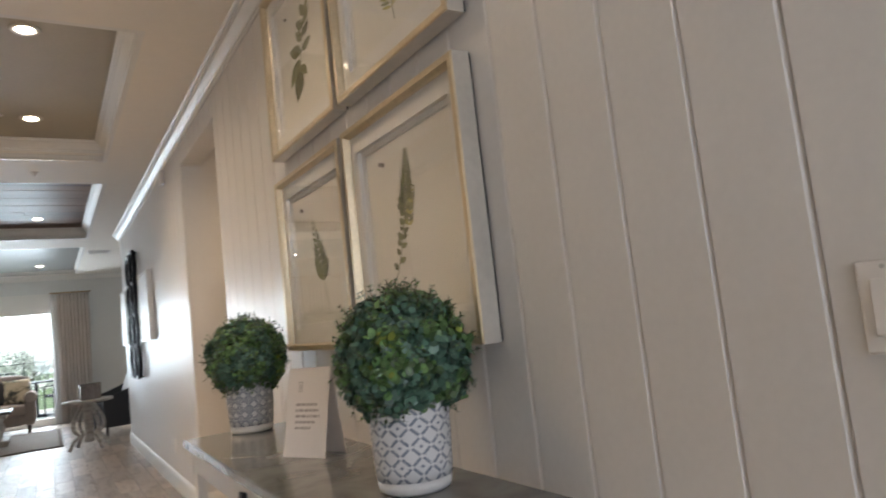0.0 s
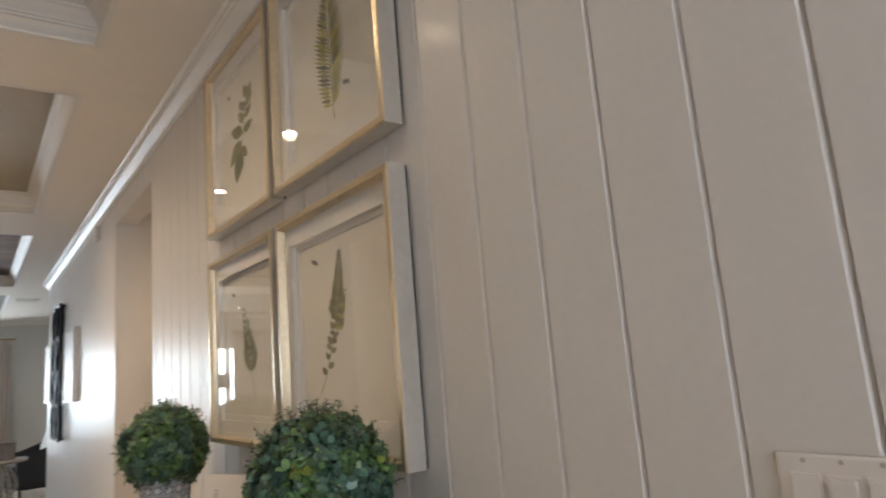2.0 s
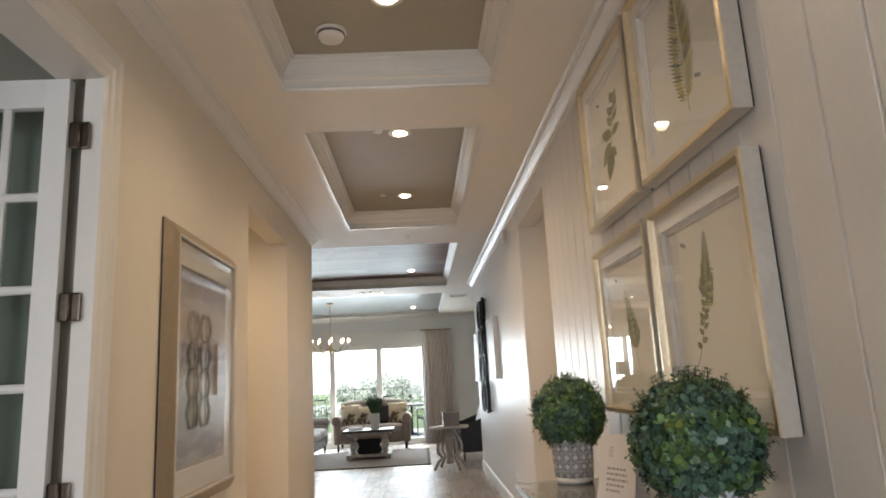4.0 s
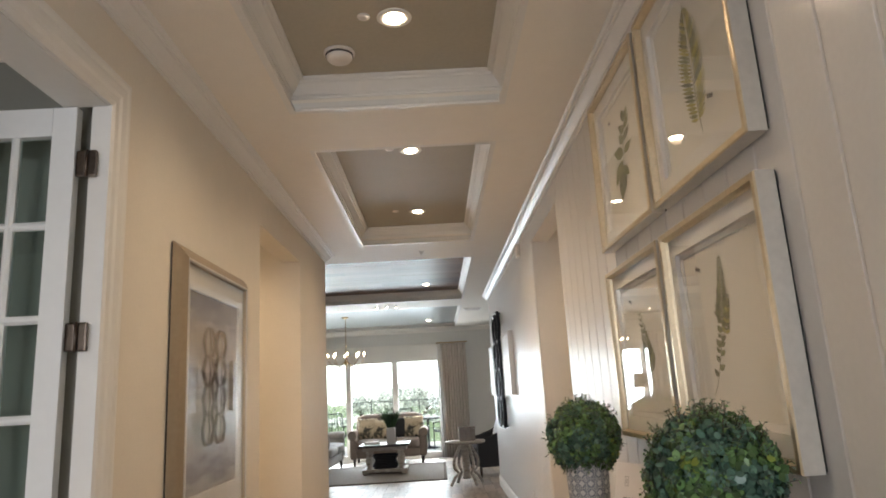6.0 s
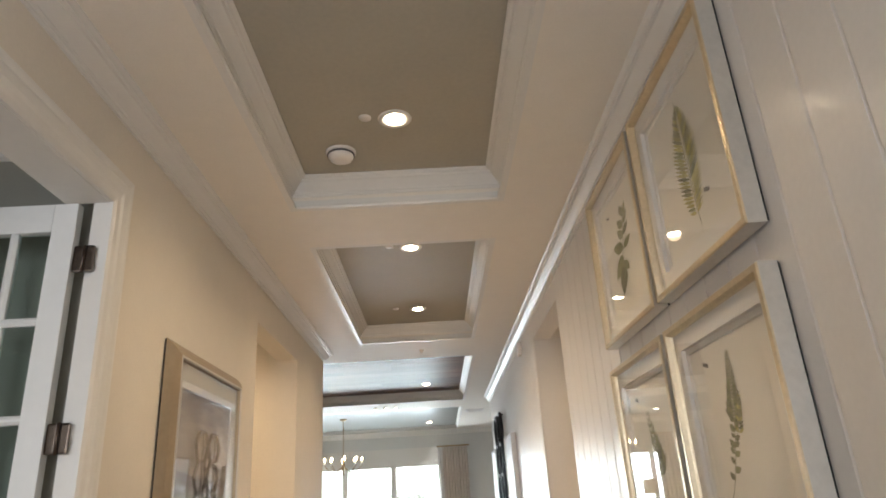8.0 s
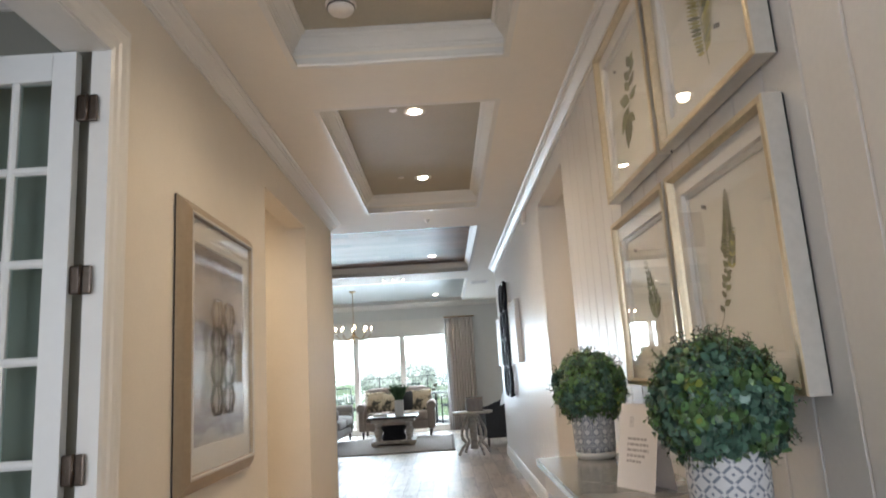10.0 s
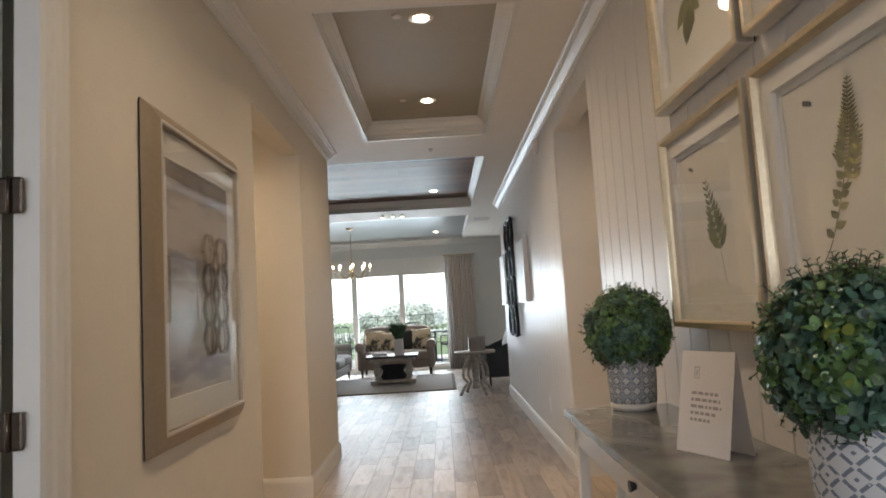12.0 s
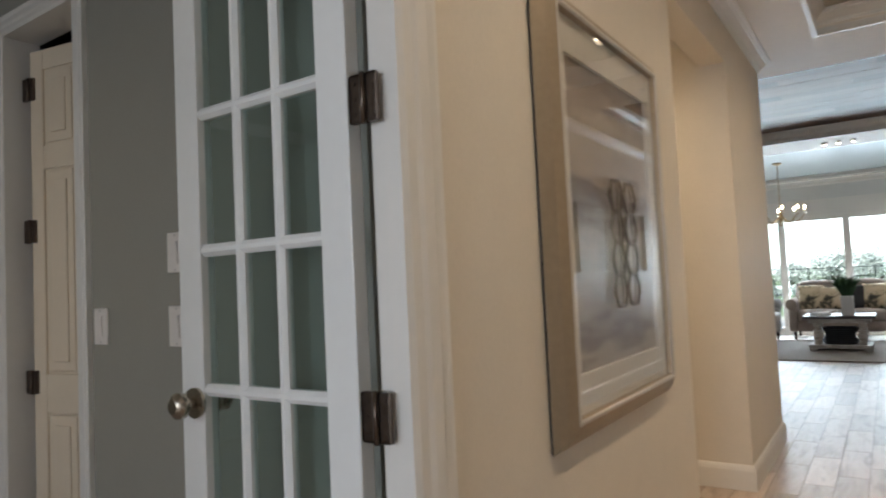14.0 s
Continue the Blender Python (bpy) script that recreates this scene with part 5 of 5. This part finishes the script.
basket = thing("basket", (-0.77, 11.9, 0.096), "dark woven basket under the coffee table", "basket")
bm = bmesh.new()
for k in range(9):
    z = 0.012 + k * 0.026
    tube(bm, [((0.19 + 0.02 * math.sin(k)) * math.copysign(abs(math.cos(a)) ** 0.5, math.cos(a)), 0.14 * math.copysign(abs(math.sin(a)) ** 0.5, math.sin(a)), z) for a in [m * 2 * math.pi / 32 for m in range(32)]], 0.013, 6, closed=True)
box(bm, (-0.17, -0.12, 0), (0.17, 0.12, 0.2))
part("weave", bm, M_black, basket)
vase = thing("potted_grass", (-0.66, 11.9, 0.497), "white square vase of green ornamental grass", "plant")
bm = bmesh.new()
box(bm, (-0.075, -0.075, 0), (0.075, 0.075, 0.26), 0.008)
part("vase", bm, M_potbase, vase)
bm = bmesh.new()
rng = random.Random(21)
for i in range(420):
    a, rr = rng.uniform(0, 6.28), rng.uniform(0, 0.06)
    p = Vector((rr * math.cos(a), rr * math.sin(a), 0.26))
    d = Vector((math.cos(a) * rng.uniform(0, 0.6), math.sin(a) * rng.uniform(0, 0.6), 1)).normalized()
    l = rng.uniform(0.22, 0.36)
    side = d.cross(Vector((rng.uniform(-1, 1), rng.uniform(-1, 1), 0.1))).normalized() * 0.004
    q = p + d * l * 0.6
    e = q + (d + Vector((math.cos(a), math.sin(a), -0.4)) * 0.5).normalized() * l * 0.4
    bm.faces.new([bm.verts.new(v) for v in (p - side, p + side, q + side, q - side)])
    bm.faces.new([bm.verts.new(v) for v in (q - side, q + side, e)])
tagged(part("grass_blades", bm, M_grass_plant, vase), kind="stuff")
bowl = thing("books", (-0.99, 11.85, 0.497), "two pale books lying on the coffee table", "books")
part("cover", boxes(((-0.13, -0.09, 0), (0.13, 0.09, 0.022)), bevel=0.002), M_backwall, bowl)
part("cover", boxes(((-0.11, -0.08, 0.023), (0.11, 0.08, 0.042)), bevel=0.002), M_card, bowl)

# ---- side table with scrolled legs ----
side_table = thing("side_table", (0.54, 9.86, 0.0), "white-washed round side table on four scrolled legs", "table")
bm = bmesh.new()
lathe(bm, [(0.27, 0.575), (0.285, 0.58), (0.29, 0.595), (0.285, 0.61), (0.01, 0.611)], 40)
part("tabletop", bm, M_whitewash, side_table)
for k in range(4):
    bm = bmesh.new()
    a = k * math.pi / 2 + 0.5
    pts = []
    for i in range(25):
        t = i / 24
        z = 0.575 - 0.555 * t
        rad = 0.07 + 0.13 * math.sin(t * math.pi * 1.0) ** 1.3 if t < 0.72 else 0.07 + 0.13 * math.sin(0.72 * math.pi) ** 1.3 - 0.0 + (t - 0.72) * 0.35
        if 0.6 < t < 0.8:
            rad -= 0.035 * math.sin((t - 0.6) / 0.2 * math.pi)
        pts.append((rad * math.cos(a), rad * math.sin(a), z))
    tube(bm, pts, 0.026, 8, flat=0.8)
    part("scroll_leg", bm, M_whitewash, side_table)
bm = bmesh.new()
lathe(bm, [(0.05, 0.09), (0.06, 0.11), (0.05, 0.13), (0.045, 0.22), (0.055, 0.3), (0.05, 0.45), (0.09, 0.575)], 20)
part("column", bm, M_whitewash, side_table)
crate = thing("decorative_box", (0.575, 9.86, 0.611), "grey hammered metal box on the side table", "box")
bm = bmesh.new()
box(bm, (-0.115, -0.115, 0), (0.115, 0.115, 0.17), 0.008)
part("body", bm, M_box, crate)
part("lid", boxes(((-0.12, -0.12, 0.171), (0.12, 0.12, 0.192)), bevel=0.005), M_box, crate)

# ---- chandelier ----
chand = thing("chandelier", (-1.42, 12.0, T4), "aged brass candle chandelier with lit bulbs", "chandelier")
bm = bmesh.new()
lathe(bm, [(0.065, 0.0), (0.065, -0.012), (0.03, -0.03), (0.008, -0.035)], 24)
part("canopy", bm, M_brass, chand)
bm = bmesh.new()
tube(bm, [(0, 0, -0.03), (0, 0, -0.78)], 0.006, 8)
part("stem", bm, M_brass, chand)
bm = bmesh.new()
lathe(bm, [(0.008, -0.66), (0.022, -0.69), (0.014, -0.74), (0.03, -0.80), (0.026, -0.84), (0.01, -0.89), (0.02, -0.92), (0.004, -0.94)], 18)
part("hub", bm, M_brass, chand)
for k in range(8):
    a = k * math.pi / 4 + 0.2
    R = 0.32 if k % 2 == 0 else 0.29
    bm = bmesh.new()
    pts = []
    for i in range(13):
        t = i / 12
        rad = 0.02 + (R - 0.02) * t
        z = -0.79 - 0.11 * math.sin(t * math.pi * 0.9) + 0.06 * t * t
        pts.append((rad * math.cos(a), rad * math.sin(a), z))
    tube(bm, pts, 0.006, 6)
    arm = part("arm", bm, M_brass, chand)
    ex, ey, ez = pts[-1]
    bm = bmesh.new()
    lathe(bm, [(0.006, ez), (0.03, ez + 0.008), (0.032, ez + 0.014), (0.011, ez + 0.016), (0.0105, ez + 0.06), (0.004, ez + 0.062)], 14, (ex, ey))
    part("candle_sleeve", bm, M_potbase, arm)
    bm = bmesh.new()
    lathe(bm, [(0.005, ez + 0.062), (0.012, ez + 0.082), (0.010, ez + 0.102), (0.002, ez + 0.122)], 12, (ex, ey))
    part("bulb", bm, M_flame, arm, "glowing flame bulb")

# ---- lamp by the window ----
lampy = thing("floor_lamp", (-2.42, 13.75, 0.0), "floor lamp with a beige drum shade by the window", "lamp")
bm = bmesh.new()
lathe(bm, [(0.13, 0), (0.13, 0.015), (0.03, 0.03), (0.012, 0.05), (0.011, 1.25), (0.004, 1.3)], 20)
part("stand", bm, M_brass, lampy)
bm = bmesh.new()
lathe(bm, [(0.15, 1.18), (0.13, 1.46), (0.125, 1.46), (0.145, 1.185)], 28)
part("shade", bm, M_shade, lampy)

# ---- outdoors ----
structure("ground", boxes(((-400, 14.34, -0.4), (400, 900, -0.05))), M_lawn, "green lawn behind the house", "ground")
structure("patio", boxes(((-7, 14.34, -0.049), (4.5, 19.0, -0.005))), M_paver, "pale concrete patio", "pavement")


def patio_chair(at, turn):
    t = thing("patio_chair", at, "dark metal patio chair outside the glass doors", "chair", group="patio chairs", turn=turn)
    bm = bmesh.new()
    for s in (-1, 1):
        tube(bm, [(s * 0.24, -0.24, 0), (s * 0.24, -0.24, 0.62), (s * 0.24, 0.22, 0.64)], 0.014, 8)
        tube(bm, [(s * 0.24, 0.26, 0), (s * 0.24, 0.22, 0.45), (s * 0.22, 0.32, 0.95)], 0.014, 8)
    tube(bm, [(-0.22, 0.32, 0.95), (0.22, 0.32, 0.95)], 0.014, 8)
    part("frame", bm, M_black, t)
    bm = bmesh.new()
    box(bm, (-0.24, -0.25, 0.40), (0.24, 0.23, 0.45), 0.012)
    part("seat", bm, M_charcoal, t)
    for k in range(6):
        bm = bmesh.new()
        x = -0.18 + k * 0.072
        tube(bm, [(x, 0.235, 0.47), (x, 0.32, 0.94)], 0.007, 6)
        part("back_slat", bm, M_black, t)


for at, turn in (((0.35, 16.2, -0.005), 200), ((-0.55, 17.2, -0.005), 30), ((-2.3, 16.6, -0.005), 170)):
    patio_chair(at, turn)
ptable = thing("patio_table", (-0.1, 16.9, -0.005), "round dark patio table", "table")
bm = bmesh.new()
lathe(bm, [(0.5, 0.7), (0.51, 0.71), (0.5, 0.725), (0.01, 0.726)], 36)
part("tabletop", bm, M_black, ptable)
bm = bmesh.new()
lathe(bm, [(0.28, 0), (0.27, 0.02), (0.03, 0.05), (0.03, 0.7)], 20)
part("pedestal", bm, M_black, ptable)
fence = thing("metal_fence", (0, 24.0, -0.05), "thin dark metal fence across the lawn", "fence")
post = mesh_of("post", boxes(((-0.014, -0.014, 0), (0.014, 0.014, 1.2))), M_black)
for k in range(9):
    p = new("post", post)
    p.parent, p.location = fence, (-9 + k * 1.7, 0, 0)
for z in (0.15, 1.15):
    part("rail", boxes(((-9, -0.01, z), (4.6, 0.01, z + 0.018))), M_black, fence)


def tree(at, height, spread, seed, label):
    rng = random.Random(seed)
    t = thing("tree", at, label, "tree", group="trees beyond the lawn")
    bm = bmesh.new()
    tops = []
    trunk = [(0.08 * math.sin(i * 0.9 + seed), 0.08 * math.cos(i * 0.7), height * 0.75 * i / 6) for i in range(7)]
    tube(bm, trunk, [0.16 * (1 - 0.12 * i) for i in range(7)], 8)
    for k in range(8):
        b = Vector(trunk[3 + k % 4])
        a = rng.uniform(0, 6.28)
        l = spread * rng.uniform(0.5, 0.95)
        e = b + Vector((math.cos(a) * l, math.sin(a) * l, rng.uniform(0.2, 0.5) * height * 0.4))
        m = (b + e) / 2 + Vector((0, 0, 0.2))
        tube(bm, [b, m, e], [0.06, 0.04, 0.015], 6)
        tops.append(e)
        tops.append(m)
    tops.append(Vector(trunk[-1]))
    part("trunk", bm, M_bark, t)
    vs, fs = [], []
    for i in range(2200):
        c = rng.choice(tops) + Vector((rng.gauss(0, 1), rng.gauss(0, 1), rng.gauss(0, 0.7))) * spread * 0.3
        n = Vector((rng.gauss(0, 1), rng.gauss(0, 1), rng.gauss(0, 1))).normalized()
        u = n.orthogonal().normalized()
        w = n.cross(u)
        s = rng.uniform(0.04, 0.1)
        k = len(vs)
        vs += [c + u * s, c + w * s * 0.7, c - u * s, c - w * s * 0.7]
        fs.append((k, k + 1, k + 2, k + 3))
    me = bpy.data.meshes.new("crown")
    me.from_pydata([tuple(v) for v in vs], [], fs)
    me.materials.append(M_hazefoliage)
    c = new("crown", me)
    c.parent = t
    tagged(c, kind="stuff")


rng = random.Random(77)
for k in range(16):
    tree((-15 + k * 1.45 + rng.uniform(-0.6, 0.6), rng.uniform(34, 48), -0.05), rng.uniform(1.1, 2.0), rng.uniform(0.8, 1.2), 100 + k, "leafy green tree beyond the lawn")


def hedge(name, at, length, height, seed):
    rng = random.Random(seed)
    t = thing(name, at, "long uneven green hedge at the edge of the lawn", "hedge")
    vs, fs = [], []
    for i in range(9000):
        x = rng.uniform(-length / 2, length / 2)
        top = height * (0.75 + 0.3 * noise.noise(Vector((x * 0.35, seed, 0))))
        c = Vector((x, rng.gauss(0, 0.5), top * rng.random() ** 0.7))
        n = Vector((rng.gauss(0, 1), rng.gauss(0, 1), rng.gauss(0, 1))).normalized()
        u = n.orthogonal().normalized()
        w = n.cross(u)
        s = rng.uniform(0.05, 0.11)
        k = len(vs)
        vs += [c + u * s, c + w * s * 0.7, c - u * s, c - w * s * 0.7]
        fs.append((k, k + 1, k + 2, k + 3))
    me = bpy.data.meshes.new("leaves")
    me.from_pydata([tuple(v) for v in vs], [], fs)
    me.materials.append(M_hazefoliage)
    c = new("leaves", me)
    c.parent = t
    tagged(c, kind="stuff")


hedge("hedge", (-5, 33, -0.05), 36, 0.55, 3)
# self-lit sheet; haze and glare of the distance are in its emission colour
structure("backdrop", boxes(((-160, 140, -20), (160, 140.5, 90))), hazy_distance("glowing_painted_haze"), "glowing sheet of white sky and far woods with haze painted in", "sky")

# ---- plank cladding on the right wall ----
PITCH = 0.16
def plank_mesh(z0, z1, w):
    bm = bmesh.new()
    prof = [(0.0115, 0.0003), (0.0085, 0.0003), (0.0, 0.0088), (0.0, w - 0.002), (0.0045, w - 0.0003), (0.0115, w - 0.0003)]
    lo = [bm.verts.new((x, y, z0)) for x, y in prof]
    hi = [bm.verts.new((x, y, z1)) for x, y in prof]
    for i in range(len(prof)):
        j = (i + 1) % len(prof)
        bm.faces.new((lo[i], lo[j], hi[j], hi[i]))
    bm.faces.new(lo)
    bm.faces.new(list(reversed(hi)))
    return mesh_of("plank", bm, M_plank)


full = plank_mesh(0.0, H, PITCH)
short = plank_mesh(RPT, H, PITCH)
y = 0.938 - 22 * PITCH
while y < YR:
    y1 = y + PITCH
    spans = []
    if y1 <= RP0 or y >= RP1:
        spans = [(max(y, -2.6), min(y1, YR), full if y >= -2.6 and y1 <= YR else None, 0.0)]
    else:
        if y < RP0:
            spans.append((y, RP0, None, 0.0))
        a, b = max(y, RP0), min(y1, RP1)
        spans.append((a, b, short if a == y and b == y1 else None, RPT))
        if y1 > RP1:
            spans.append((RP1, y1, None, 0.0))
    for a, b, me, z0 in spans:
        if b - a < 0.012 or b < -2.6:
            continue
        p = new("plank", me or plank_mesh(z0, H, b - a))
        p.parent = wall_right
        p.location = (XR, a, 0)
    y = y1
# ---- tiled floor ----
floor = structure("floor", boxes(((-5.2, -2.8, -0.3), (3.4, 14.34, -0.0018))), M_grout, "wood-look tile floor in staggered rows", "floor")
TW, TL = 0.152, 0.61


def tile_mesh(w, l):
    bm = bmesh.new()
    c = 0.001
    lo = [bm.verts.new((x, y, -0.0022)) for x, y in ((0, 0), (w, 0), (w, l), (0, l))]
    mid = [bm.verts.new((x, y, -0.0008)) for x, y in ((0, 0), (w, 0), (w, l), (0, l))]
    hi = [bm.verts.new((x, y, 0)) for x, y in ((c, c), (w - c, c), (w - c, l - c), (c, l - c))]
    bm.faces.new(hi)
    for i in range(4):
        j = (i + 1) % 4
        bm.faces.new((lo[i], lo[j], mid[j], mid[i]))
        bm.faces.new((mid[i], mid[j], hi[j], hi[i]))
    return mesh_of("tile", bm, M_tile)


tile = tile_mesh(TW - 0.004, TL - 0.004)
vs, fs = [], []
rng = random.Random(5)
made = 0
ncol = int((3.3 + 5.1) / TW) + 1
for i in range(ncol):
    x = -0.005 - 33 * TW + i * TW
    off = (i * 0.37) % 1.0 * TL
    for j in range(-6, 25):
        y = j * TL + off
        if -1.3 < x < 0.93 and 4.3 < y < 10.4 and made < 300:
            t = new("tile", tile)
            t.parent = floor
            t.location = (x, y, rng.uniform(-0.0004, 0))
            made += 1
        elif y + TL < 14.33 and x > -5.19:
            k = len(vs)
            w, l, dz = TW - 0.004, TL - 0.004, rng.uniform(-0.0004, 0)
            vs += [(x, y, -0.0022), (x + w, y, -0.0022), (x + w, y + l, -0.0022), (x, y + l, -0.0022), (x, y, dz), (x + w, y, dz), (x + w, y + l, dz), (x, y + l, dz)]
            fs += [(k + 4, k + 5, k + 6, k + 7), (k, k + 1, k + 5, k + 4), (k + 1, k + 2, k + 6, k + 5), (k + 2, k + 3, k + 7, k + 6), (k + 3, k, k + 4, k + 7)]
me = bpy.data.meshes.new("tile_field")
me.from_pydata(vs, [], fs)
me.materials.append(M_tile)
rest = new("tile_field", me)
rest.parent = floor
tagged(rest, kind="stuff")
